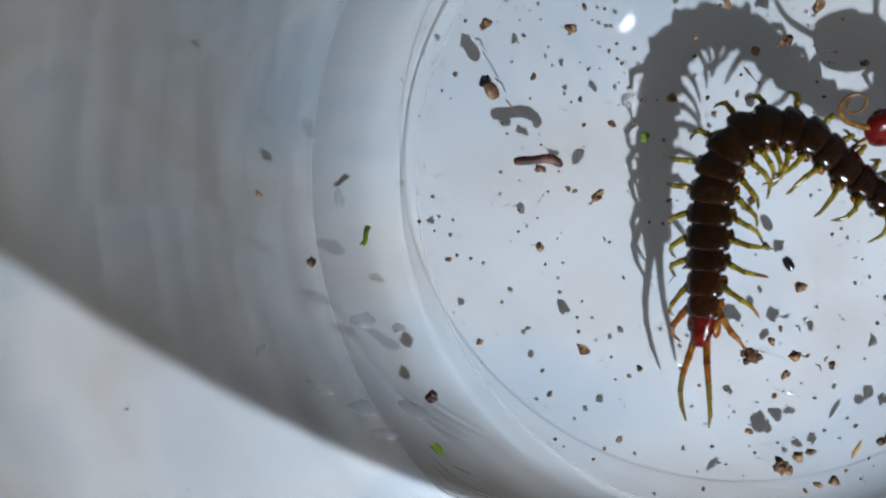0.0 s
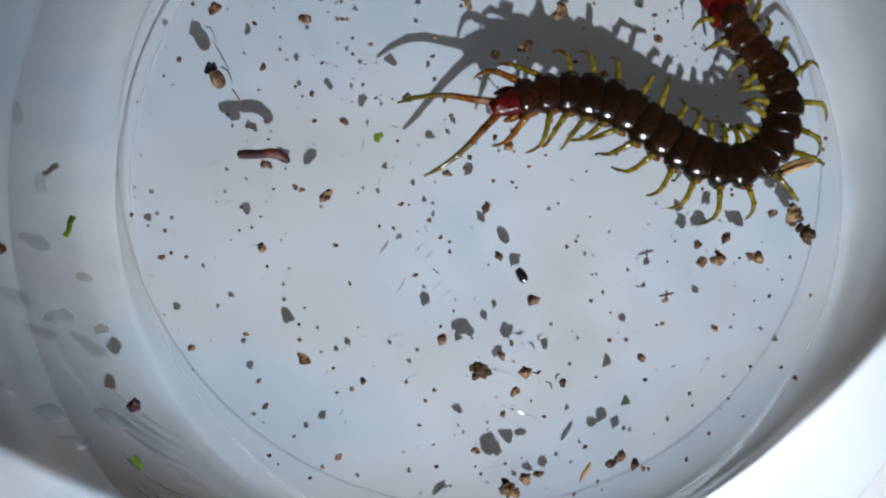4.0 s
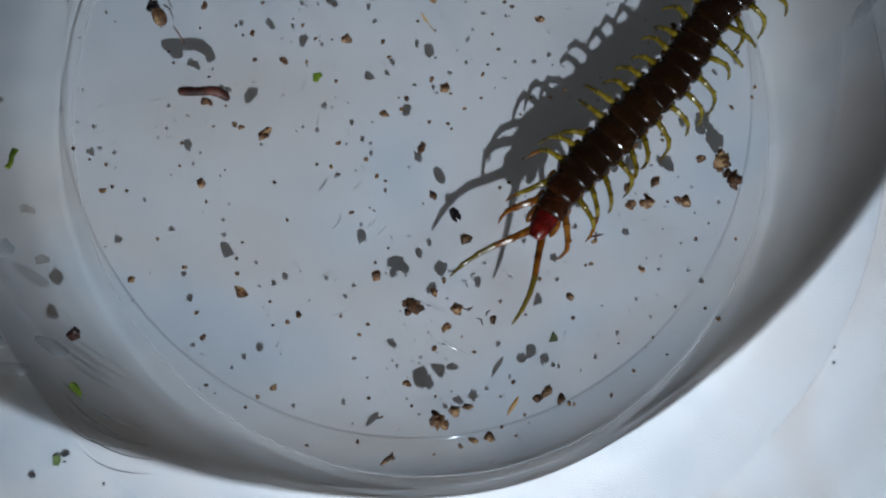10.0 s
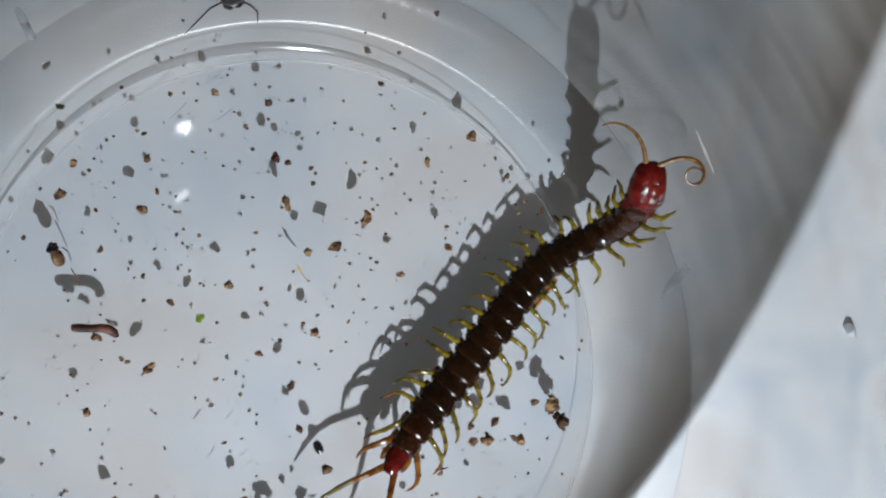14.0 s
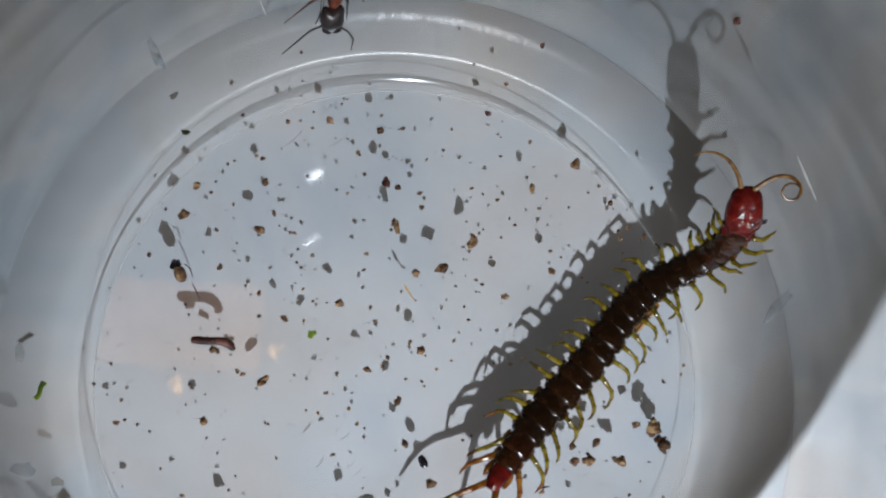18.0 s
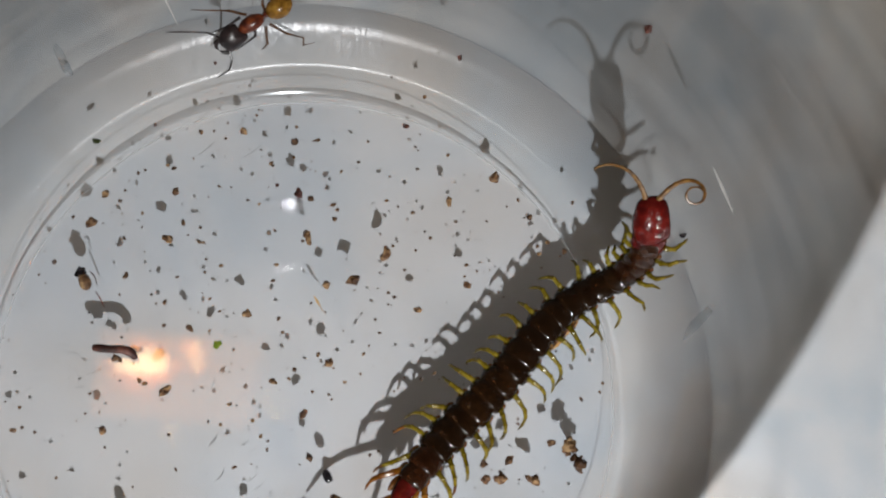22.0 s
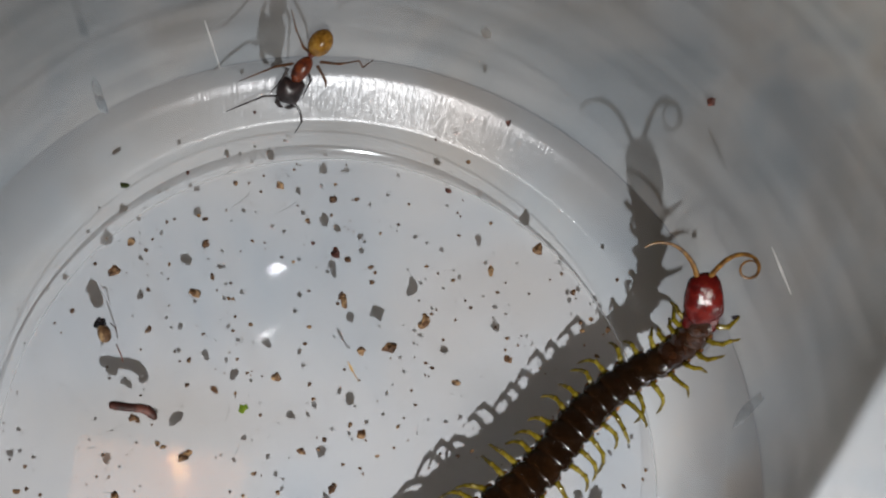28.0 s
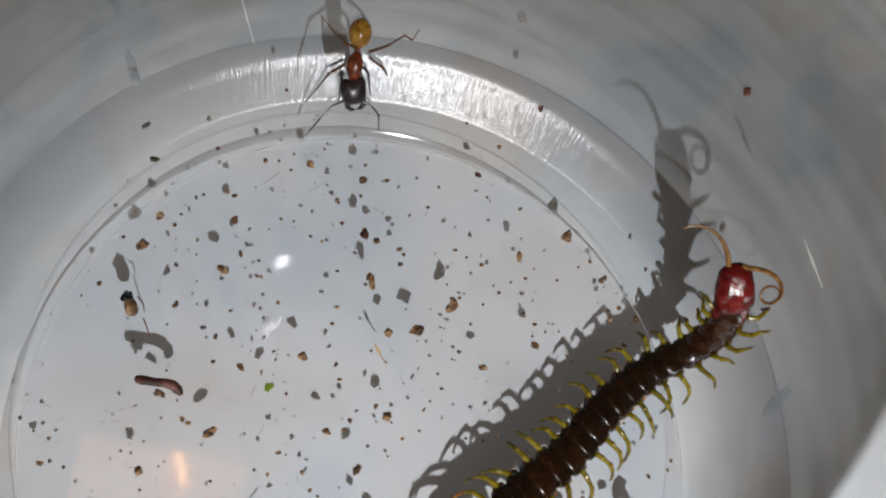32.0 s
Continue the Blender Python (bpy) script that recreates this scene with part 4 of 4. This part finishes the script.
soil_grain(7.46, 15.35, 0.37, 194)
soil_grain(-4.90, 14.85, 0.27, 231)
soil_grain(-14.50, 16.41, 0.32, 268)
soil_grain(-15.67, 14.00, 0.36, 305)
soil_grain(-9.25, 11.27, 0.36, 342)
soil_grain(-7.35, 9.57, 0.32, 19)
soil_grain(4.33, 3.47, 0.32, 56)
soil_grain(-7.14, 5.94, 0.27, 93)
dark_grain(-3.61, 16.56, 0.37, 130)
soil_grain(-8.16, 16.00, 0.32, 167)
soil_grain(19.35, 10.98, 0.38, 204)
soil_grain(17.86, 13.51, 0.38, 241)
soil_grain(-13.84, 13.22, 0.32, 278)
soil_grain(-15.02, 11.07, 0.36, 315)
soil_grain(-2.12, 4.67, 0.32, 352)
soil_grain(5.29, 16.13, 0.33, 29)
soil_grain(20.56, 17.42, 0.38, 66)
soil_grain(18.71, 13.89, 0.43, 103)
soil_grain(20.23, 13.31, 0.33, 140)
soil_grain(18.01, 12.87, 0.33, 177)
soil_grain(10.06, 2.47, 0.32, 214)
soil_grain(-5.61, -1.24, 0.35, 251)
soil_grain(-6.15, -2.80, 0.35, 288)
soil_grain(0.16, -1.32, 0.44, 325)
soil_grain(1.87, 0.12, 0.27, 2)
soil_grain(-11.22, 4.47, 0.35, 39)
soil_grain(-7.75, 4.30, 0.31, 76)
soil_grain(-12.59, 0.03, 0.44, 113)
soil_grain(-21.34, -4.34, 0.39, 150)
soil_grain(-16.01, -9.49, 0.35, 187)
soil_grain(-3.04, -3.49, 0.35, 224)
soil_grain(23.67, 2.72, 0.33, 261)
soil_grain(23.45, 2.00, 0.28, 298)

# the bark shard, bent at one end, lying over two crumbs
shard = thing("bark_shard", tube([(-1.62, 0.16, 0.78), (-1.55, 0.16, 0.8), (-1.0, 0.12, 0.85), (-0.3, 0.05, 0.88), (0.5, 0.06, 0.86), (1.0, -0.04, 0.78), (1.4, -0.3, 0.62), (1.62, -0.6, 0.5)], [0.15, 0.27, 0.33, 0.30, 0.33, 0.37, 0.33, 0.18], 9, flat=0.9),
              BARK, "reddish brown bark shard lying on crumbs", "bark shard", m=mm_pose(-14.62, 2.15, 0, 0, 0, 4))
part("shard_ridge", tube([(-0.9, 0.1, 1.02), (0.0, 0.0, 1.06), (0.9, 0.12, 0.98)], [0.05, 0.09, 0.05], 6), SOIL, shard, "paler worn ridge")
soil_grain(-14.55, 1.65, 0.55, 30)
soil_grain(-14.2, 1.55, 0.5, 120)
soil_grain(-15.6, 2.3, 0.7, 70)
soil_grain(-13.4, 2.0, 0.6, 10)

# a husk with a dark end and a fine hair
husk = thing("seed_husk", blob((1.45, 0.95, 0.8), 0.12, 21, 1, 3), SOIL, "glossy tan seed husk with a black end", "seed husk", m=mm_pose(-17.5, 7.3, 0.36, 0, 0, -66))
part("dark_end", lump(22, (0.7, 0.8, 0.6)), COAL, husk, "black crumpled end", m=mm_pose(-0.75, -0.1, -0.35))
part("hair", tube([(-0.6, 0.6, 0.0), (-0.1, 0.85, 0.3), (0.6, 0.8, 0.1)], [0.05, 0.05, 0.03], 5), BARK, husk)
thing("plant_hair", tube([(-0.4, 0.5, 0.9), (-0.1, 0.1, 0.5), (0.25, -0.5, 0.04)], [0.05, 0.05, 0.04], 5), BARK, "fine dark plant hair standing on the floor", "plant hair", m=mm_pose(-16.1, 6.0, 0))

thing("leaf_bit", outline_chip([(-0.35, -0.2), (0.0, -0.35), (0.15, -0.05), (0.35, 0.1), (0.2, 0.4), (-0.1, 0.3), (-0.3, 0.35)], 0.12), LEAF, "small torn bit of green leaf", "leaf bit", m=mm_pose(-6.99, 3.26, 0))
thing("leaf_bit", outline_chip([(-0.35, -0.35), (0.3, -0.25), (0.25, 0.1), (-0.05, 0.45)], 0.12), DARK_LEAF, "small dark green leaf corner on the floor", "leaf bit", m=mm_pose(8.97, -14.66, 0))
thing("leaf_bit", outline_chip([(-0.6, 0.05), (-0.1, -0.3), (0.5, -0.55), (0.55, -0.2), (0.4, 0.2), (0.05, 0.45), (-0.3, 0.35)], 0.15), LEAF, "torn yellow-green leaf bit at the bowl's heel", "leaf bit", m=mm_pose(-22.7, -17.2, rest_height(-22.7, -17.2) + 0.05, 12, -30, 0))
thing("leaf_strip", tube([(-0.8, 0.1, 0.2), (-0.4, -0.05, 0.22), (0.2, 0.05, 0.2), (0.75, -0.05, 0.22)], [0.22, 0.17, 0.18, 0.24], 7, flat=0.5), LEAF, "short green strip of leaf on the wall", "leaf strip", m=mm_pose(-26.9, -2.4, rest_height(-26.9, -2.4) - 0.05, 0, 30, 80))
thing("dark_leaf_bit", outline_chip([(-0.4, 0.2), (-0.2, -0.2), (0.3, -0.3), (0.5, -0.05), (0.15, 0.1)], 0.15), DARK_LEAF, "dark green leaf scrap at the bowl's heel", "leaf bit", m=mm_pose(-18.0, 18.6, rest_height(-18.0, 18.6), -20, -20, 0))
thing("straw_bit", tube([(-0.75, -0.05, 0.14), (-0.3, 0.02, 0.16), (0.3, 0.0, 0.16), (0.75, 0.06, 0.12)], [0.05, 0.15, 0.14, 0.04], 7), STRAW, "pointed bit of orange straw on the floor", "straw bit", m=mm_pose(6.07, -19.26, 0, 0, 0, 55))
twig = thing("crossed_twig", tube([(-0.55, -0.08, 0.35), (0, 0, 0.42), (0.5, 0.12, 0.4)], [0.06, 0.08, 0.05], 6), BARK, "two thin twigs crossed over a crumb", "twig", m=mm_pose(12.02, -7.7, 0))
part("side_twig", tube([(0.02, 0.3, 0.3), (0.0, -0.1, 0.2), (-0.05, -0.5, 0.06)], [0.06, 0.07, 0.04], 6), BARK, twig)
soil_grain(12.0, -8.05, 0.5, 44)
fork = thing("forked_twig", tube([(-0.5, -0.35, 0.1), (-0.1, 0.0, 0.2), (0.25, 0.25, 0.2), (0.3, 0.5, 0.1)], [0.08, 0.2, 0.15, 0.05], 7), SOIL, "forked brown twig end on the floor", "twig", m=mm_pose(-2.55, -22.7, 0))
part("prong", tube([(0.1, 0.1, 0.2), (0.35, 0.05, 0.18), (0.5, 0.15, 0.08)], [0.12, 0.1, 0.04], 6), SOIL, fork)
thing("black_chip", tube([(-0.5, 0, 0.25), (-0.2, 0.02, 0.28), (0.25, -0.02, 0.28), (0.5, 0, 0.24)], [0.2, 0.33, 0.34, 0.22], 9, flat=0.7), COAL, "glossy black chip on the clear floor", "chip", m=mm_pose(2.24, -6.13, 0, 0, 0, -58))
thing("bark_curl", outline_chip([(-0.35, 0.55), (-0.1, 0.3), (0.15, -0.2), (0.4, -0.5), (0.15, -0.15), (-0.15, 0.15)], 0.1, 0.25), STRAW, "thin curled flake of bark", "bark flake", m=mm_pose(0.53, 7.07, 0) @ Matrix.Diagonal((1.4, 1.4, 1.6, 1)))
for x, y, s, a in ((3.1, -12.6, 0.9, 20), (3.9, -13.4, 0.8, 140), (4.4, -12.9, 0.6, 250)):
    thing("thread_bit", tube([(-0.4 * s, 0.2 * s, 0.06), (0, -0.1 * s, 0.1), (0.4 * s, 0.05 * s, 0.06)], [0.04, 0.07, 0.03], 5), BARK, "thin dark thread of root on the floor", "root thread", "root threads", mm_pose(x, y, 0, 0, 0, a))

# crumbs that stick to the wall
wall_crumb(71.4, 2.89, 0.5, BARK)
wall_crumb(51.5, 11.67, 0.75, BARK)
wall_crumb(74.4, 0.30, 0.45, SOIL, label="small tan crumb at the clear bowl's heel")
wall_crumb(81.0, 0.60, 0.25, BARK)
wall_crumb(27.1, 4.95, 0.5, COAL)
wall_crumb(178.9, 7.98, 0.45, SOIL, label="small tan crumb stuck to the clear bowl wall")
wall_crumb(-172.8, 4.83, 0.8, SOIL, label="brown crumb stuck to the clear bowl wall")
wall_crumb(111.4, 1.32, 0.3, BARK)

# on the wall: a white sliver of plastic, and a streak painted as a glint
thing("plastic_sliver", tube([(29.50, 18.77, 9.10), (30.38, 17.11, 8.90), (31.21, 15.42, 8.79)], [0.03, 0.13, 0.02], 6, flat=0.5), SLIVER, "thin white streak of plastic and painted glint on the wall", "plastic sliver")
# white streak standing in for a glint of light on the plastic
thing("plastic_sliver", tube([(-14.08, 29.64, 7.30), (-13.28, 28.65, 5.68), (-12.46, 27.62, 4.05)], [0.03, 0.06, 0.02], 6, flat=0.5), SLIVER, "thin white streak of plastic and painted glint on the wall", "plastic sliver")


# faint smears of dirt on the wall, and one patch painted as a shadow
def dirt_smear(angle, radius, long, wide, turn):
    a, rng = radians(angle), random.Random(int(angle * 7))
    ring = [(long / 2 * rng.uniform(0.7, 1.1) * math.cos(2 * math.pi * k / 11), wide / 2 * rng.uniform(0.6, 1.15) * math.sin(2 * math.pi * k / 11)) for k in range(11)]
    thing("dirt_smear", outline_chip(ring, 0.03, 0.0), DIRT_SHADE, "faint grey patch of dirt and painted shade on the clear wall", "dirt smear", "smears on the wall", mm_pose(MIDDLE + radius * math.cos(a), radius * math.sin(a), inside_height(radius) + 0.06, 0, 0, angle) @ pose(0, 0, 0, 0, -20 if radius > 26.5 else -6, 0) @ pose(0, 0, 0, 0, 0, turn - angle))


dirt_smear(-160.9, 27.24, 1.18, 0.82, 0)
dirt_smear(-149.7, 28.76, 2.82, 1.18, -28)
dirt_smear(-153.7, 31.35, 2.36, 1.09, -15)
dirt_smear(-149.6, 31.00, 2.45, 0.91, -8)
dirt_smear(-158.4, 32.91, 2.73, 0.55, -30)
dirt_smear(-163.9, 29.21, 1.82, 1.36, 0)
# dark patch laid where the leaf strip's shadow falls
dirt_smear(179.6, 29.12, 0.82, 1.64, 5)
dirt_smear(-164.6, 35.00, 0.91, 0.45, 40)
dirt_smear(14.4, 30.50, 3.8, 1.0, 50)
dirt_smear(132.5, 31.08, 1.6, 0.8, -50)
dirt_smear(79.6, 33.37, 1.1, 0.8, -60)
dirt_smear(132.2, 31.81, 1.6, 0.8, -60)

# outside, on the paper
thing("leaf_bit", outline_chip([(-0.3, -0.35), (0.1, -0.4), (0.3, 0.05), (0.15, 0.4), (-0.25, 0.3)], 0.12), LEAF, "green leaf bit on the white paper", "leaf bit", m=mm_pose(-24.87, -22.46, PAPER_Z))
for x, y, s, a in ((-24.3, -22.07, 0.65, 10), (-26.5, -23.4, 0.6, 0), (-24.4, -22.6, 0.25, 0), (-21.8, -24.17, 0.3, 60), (30.3, -15.89, 0.28, 70), (30.21, -17.02, 0.28, 20), (32.93, -13.89, 0.16, 0), (-45.85, -13.86, 0.3, 0), (-41.7, -20.04, 0.25, 0)):
    thing("dark_speck", lump(int(s * 100), (1, 0.45, 0.4)), COAL, "tiny dark speck on the white paper", "speck", "specks on the paper", mm_pose(x, y, PAPER_Z, 0, 0, a) @ Matrix.Diagonal((s, s, s, 1)))

thing("paper_crumb", lump(17, (1.9, 1.2, 0.9)), SLIVER, "small whitish crumb lying on the white paper", "crumb", m=mm_pose(50.3, 4.8, PAPER_Z, 0, 0, -30))

# a dry stick that the centipede pushes aside
STICK = thing("dry_stick", tube([(-1.6, 0.05, 0.4), (-1.0, -0.03, 0.42), (0.0, 0.04, 0.42), (1.0, -0.02, 0.42), (1.6, 0.03, 0.38)], [0.34, 0.38, 0.36, 0.4, 0.3], 8, flat=0.9), STRAW, "short dry tan stick pushed by the centipede", "stick")
part("stick_groove", tube([(-1.5, -0.1, 0.74), (0, -0.08, 0.78), (1.4, -0.12, 0.72)], [0.06, 0.08, 0.05], 5), BARK, STICK, "dark split along the stick")


def dust():
    """The finest crumbs, past counting: one mesh."""
    bm = bmesh.new()
    rng = random.Random(11)
    for k in range(640):
        r, a = 23.6 * math.sqrt(rng.random()), rng.uniform(0, 2 * math.pi)
        x, y = r * math.cos(a), r * math.sin(a)
        if noise.noise(Vector((x * 0.16, y * 0.16, 4))) < -0.25 + 0.5 * rng.random() - 0.2:
            continue
        s = 0.05 + 0.15 * rng.random() ** 2.2
        p = Vector((x, y, s * 0.8))
        vs = [bm.verts.new((p + Vector((rng.uniform(0.6, 1.2) * s * c, rng.uniform(0.6, 1.2) * s * d, rng.uniform(0.6, 1) * s * e))) * MM) for c, d, e in ((1, 0, 0), (0, 1, 0), (-1, 0, 0), (0, -1, 0), (0, 0, 0.8), (0, 0, -0.9))]
        for a0, b0, c0 in ((0, 1, 4), (1, 2, 4), (2, 3, 4), (3, 0, 4), (1, 0, 5), (2, 1, 5), (3, 2, 5), (0, 3, 5)):
            bm.faces.new((vs[a0], vs[b0], vs[c0]))
    return bm


thing("soil_dust", dust(), SOIL, "scattered fine brown soil dust on the floor", "dust", kind="stuff", smooth=False)


# ---- fine clear threads laid for hairs and scratches on the floor ----
def fibre(x, y, size, turn, bend):
    pts, a, px, py = [], 0.0, 0.0, 0.0
    for k in range(9):
        pts.append((px, py, 0.05 + 0.12 * math.sin(math.pi * k / 8)))
        a += bend / 8
        px, py = px + size / 8 * math.cos(radians(a)), py + size / 8 * math.sin(radians(a))
    thing("clear_fibre", tube(pts, [0.02, 0.035, 0.045, 0.05, 0.05, 0.05, 0.045, 0.035, 0.02], 5), FIBRE, "fine clear curled thread laid as a scratch mark on the floor", "plastic shaving", "shavings on the floor", mm_pose(x, y, 0, 0, 0, turn))


fibre(-6.11, -6.92, 1.2, 20, 70)
fibre(-3.23, -7.50, 1.0, 20, 40)
fibre(1.20, -14.59, 2.2, -35, 6)
fibre(-6.23, -12.96, 1.6, 20, 5)
fibre(0.20, -21.53, 3.5, 5, 4)
fibre(-20.88, -1.36, 0.7, 20, 20)
fibre(-17.31, -0.84, 0.7, 0, 20)
fibre(1.86, -3.61, 0.6, 30, 30)
fibre(-3.79, -6.94, 1.1, 15, 60)
fibre(-6.16, -7.05, 1.1, 30, 50)
fibre(0.55, -14.59, 1.8, -30, 10)
fibre(-10.09, 18.35, 2.0, 35, 25)
fibre(-6.70, 18.48, 2.2, 25, 30)
fibre(-10.28, -6.22, 0.6, 0, 60)
fibre(-7.19, -0.17, 1.0, 60, 30)
fibre(-15.61, -3.72, 0.8, 0, 10)


# ---- two unseen lights on stands, added to be mirrored in the clear floor ----
GLINT_LIGHT = lamp = tagged(new("glint_light"), "unseen white light on a stand, added for spots mirrored in the floor", "lamp")
part("base", spun([(0.1, 0), (28, 0), (29, 1.5), (28, 4), (6, 6), (0.1, 6)], 32), METAL, lamp, m=mm_pose(40, 130, 0))
part("stem", tube([(40, 130, 3), (40, 130, 120), (34, 100, 158), (10, 25, 166), (0, 0, 164)], [2.2, 2.2, 2.0, 1.8, 1.6], 10), METAL, lamp)
part("lamp_head", tube([(0, 10, 158), (0, 0, 158), (0, -26, 158)], [6.5, 6.8, 6.5], 12, flat=0.5), METAL, lamp)
for y, size, glow in ((0.0, 0.75, WHITE_LED), (-13.7, 0.6, DIM_LED)):
    chip = bmesh.new()
    bmesh.ops.create_cube(chip, size=1.0)
    bmesh.ops.scale(chip, verts=chip.verts, vec=(1.9 * size * MM, 2.3 * size * MM, 0.5 * MM))
    part("led", chip, glow, lamp, "bright white square led", False, mm_pose(0, y, 153.9))

# ---- the lamp that lights the bowl ----
torch = tagged(new("torch"), "small black torch on a stand shining into the bowl", "torch")
part("torch_body", tube([(0, 0, 95), (0, 0, 94), (0, 0, 22), (0, 0, 14), (0, 0, 3)], [9, 10, 10, 15, 15], 24), COAL, torch, m=BEAM)
part("lens_ring", spun([(12, 3.2), (15.5, 3.2), (15.5, 0.8), (12, 0.8)], 32), METAL, torch, "grey metal lens ring", m=BEAM)
hold = (BEAM @ Vector((0, 0, 0.06))) / MM
part("stem", tube([(hold.x, hold.y - 6, PAPER_Z + 2), (hold.x, hold.y - 6, 120), (hold.x, hold.y, hold.z - 6)], [4, 4, 4], 12), METAL, torch)
part("base", spun([(0.1, 0), (34, 0), (35, 1.5), (34, 4), (6, 6), (0.1, 6)], 32), METAL, torch, m=mm_pose(hold.x, hold.y - 6, PAPER_Z))

# unseen warm light with invented stand, added for the orange patch on the floor
WARM = tagged(new("warm_glint_light"), "unseen orange light on a stand, added for the glow mirrored in the floor", "lamp")
part("base", spun([(0.1, 0), (24, 0), (25, 1.5), (24, 4), (6, 6), (0.1, 6)], 32), METAL, WARM, m=mm_pose(-70, 110, 0))
part("stem", tube([(-70, 110, 3), (-70, 110, 130), (-50, 70, 172), (-10, 12, 178), (0, 0, 166)], [2.2, 2.2, 2.0, 1.8, 1.6], 10), METAL, WARM)
shade = bmesh.new()
bmesh.ops.create_cube(shade, size=1.0)
bmesh.ops.scale(shade, verts=shade.verts, vec=(32 * MM, 17 * MM, 1.0 * MM))
bmesh.ops.bevel(shade, geom=shade.edges[:], offset=0.4 * MM, segments=2, affect="EDGES")
part("shade", shade, WARM_SHADE, WARM, "glowing orange shade", m=mm_pose(7, -2, 160))
# glowing wires, mirrored to imitate crinkled glints on the scratched floor
GLINT_WIRES = []
for x, y, count, turn in ((10.3, 3.0, 6, 60), (26.0, -5.5, 3, 70), (7.0, -13.5, 3, 45)):
    rng = random.Random(count + turn)
    wires = [(tube([(-0.9 + rng.uniform(-0.4, 0.4), 0, 0), (0, rng.uniform(-0.3, 0.3), 0), (0.9, 0, 0)], [0.08, 0.22, 0.06], 6), (rng.uniform(-0.6, 0.6), 0.9 * k - 0.45 * count, 0), 1.0) for k in range(count)]
    GLINT_WIRES.append((part("filament", joined(*wires), WARM_WIRE, WARM, "glowing wires added for crinkled glints in the floor"), x, y, turn - 40))
BULB = part("bulb", blob((11.0, 3.4, 3.0), 0.06, 12, 1, 3), WARM_BULB, WARM, "bright warm bulb", m=mm_pose(0, 0, 157))


# ---- what moves ----
def motions():
    crawl = crawl_rows()
    for leg, seg, hand, out, index in LEGS:
        if index > 1:
            walk(leg, step_rows(crawl[seg], hand, out, index))
    for ob, rows in crawl.items():
        rows = [(0.0, rows[0][1])] * (rows[0][0] > 0) + rows + [(32.0, rows[-1][1])] * (rows[-1][0] < 32)
        walk(ob, rows)
    for ob, hand in zip(LAST_LEGS, (1, -1)):
        walk(ob, [(t, mm_pose(-0.95, hand * 0.45, 0, 0, 0, -hand * a)) for t, a in ((0, 10), (2, 22), (4, 26), (9, 34 if hand > 0 else 20), (32, 34 if hand > 0 else 20))])
    for ob, hand, swings in zip(FEELERS, (1, -1), (((0, 17), (13, 10), (19, 12), (25, 9), (28, 9), (30, 9), (31, 4), (32, 0)), ((0, -30), (13, -60), (19, -46), (28, -42), (30, -46), (31, -92), (32, -100)))):
        walk(ob, [(t, mm_pose(1.65, hand * 0.45, 0.1, 0, 0, a)) for t, a in swings])
    walk(STICK, [(t, mm_pose(x, y, 0, 0, 0, a)) for t, x, y, a in ((0, 19.6, 0.6, -62), (2.5, 19.8, 0.4, -62), (3, 20.3, 0.2, -58), (3.5, 20.8, 0.5, 5), (4, 21.2, 0.8, 18), (4.5, 21.4, 2.9, -26), (6.5, 20.6, 5.6, -40), (9, 20.2, 6.4, 50), (32, 20.2, 6.4, 50))])
    walk(GLINT_LIGHT, [(t, mm_pose(x, y, PAPER_Z)) for t, x, y in ((0, 7.9, 38.4), (0.4, 7.9, 38.4), (1.0, 200, 300), (9.0, 200, 300), (11.5, -1.2, 52.8), (12, -1.2, 52.8), (15, 1.1, 52), (20, 2.7, 54.2), (23, -2.5, 60), (24, 1.7, 63.6), (28, 2.7, 62.7), (32, 2.7, 62.7))])
    walk(WARM, [(t, mm_pose(x, y, PAPER_Z)) for t, x, y in ((0, -300, 330), (15.5, -300, 330), (17.5, -29, 23), (19, -29, 25), (20, -34, 22), (21, -37, 20), (22, -28, 22), (23, -30, 22), (25, -30, 20), (27.5, -21, 19), (32, -20, 17))])
    for ob, x, y, turn in GLINT_WIRES:
        walk(ob, [(t, mm_pose(x, y, z, 0, 0, turn)) for t, z in ((0, 163), (19.8, 163), (20.6, 157), (32, 157))])
    walk(BULB, [(t, mm_pose(x, 0, z)) for t, x, z in ((0, 0, 163), (19.6, 0, 163), (20, 0, 157), (20.4, -12, 157), (21.4, -8, 157), (22, 0, 157), (25.5, 0, 157), (26.6, 0, 163), (32, 0, 163))])
    walk(ANT, [(t, on_wall(*p)) for t, *p in ANT_ROWS])


motions()
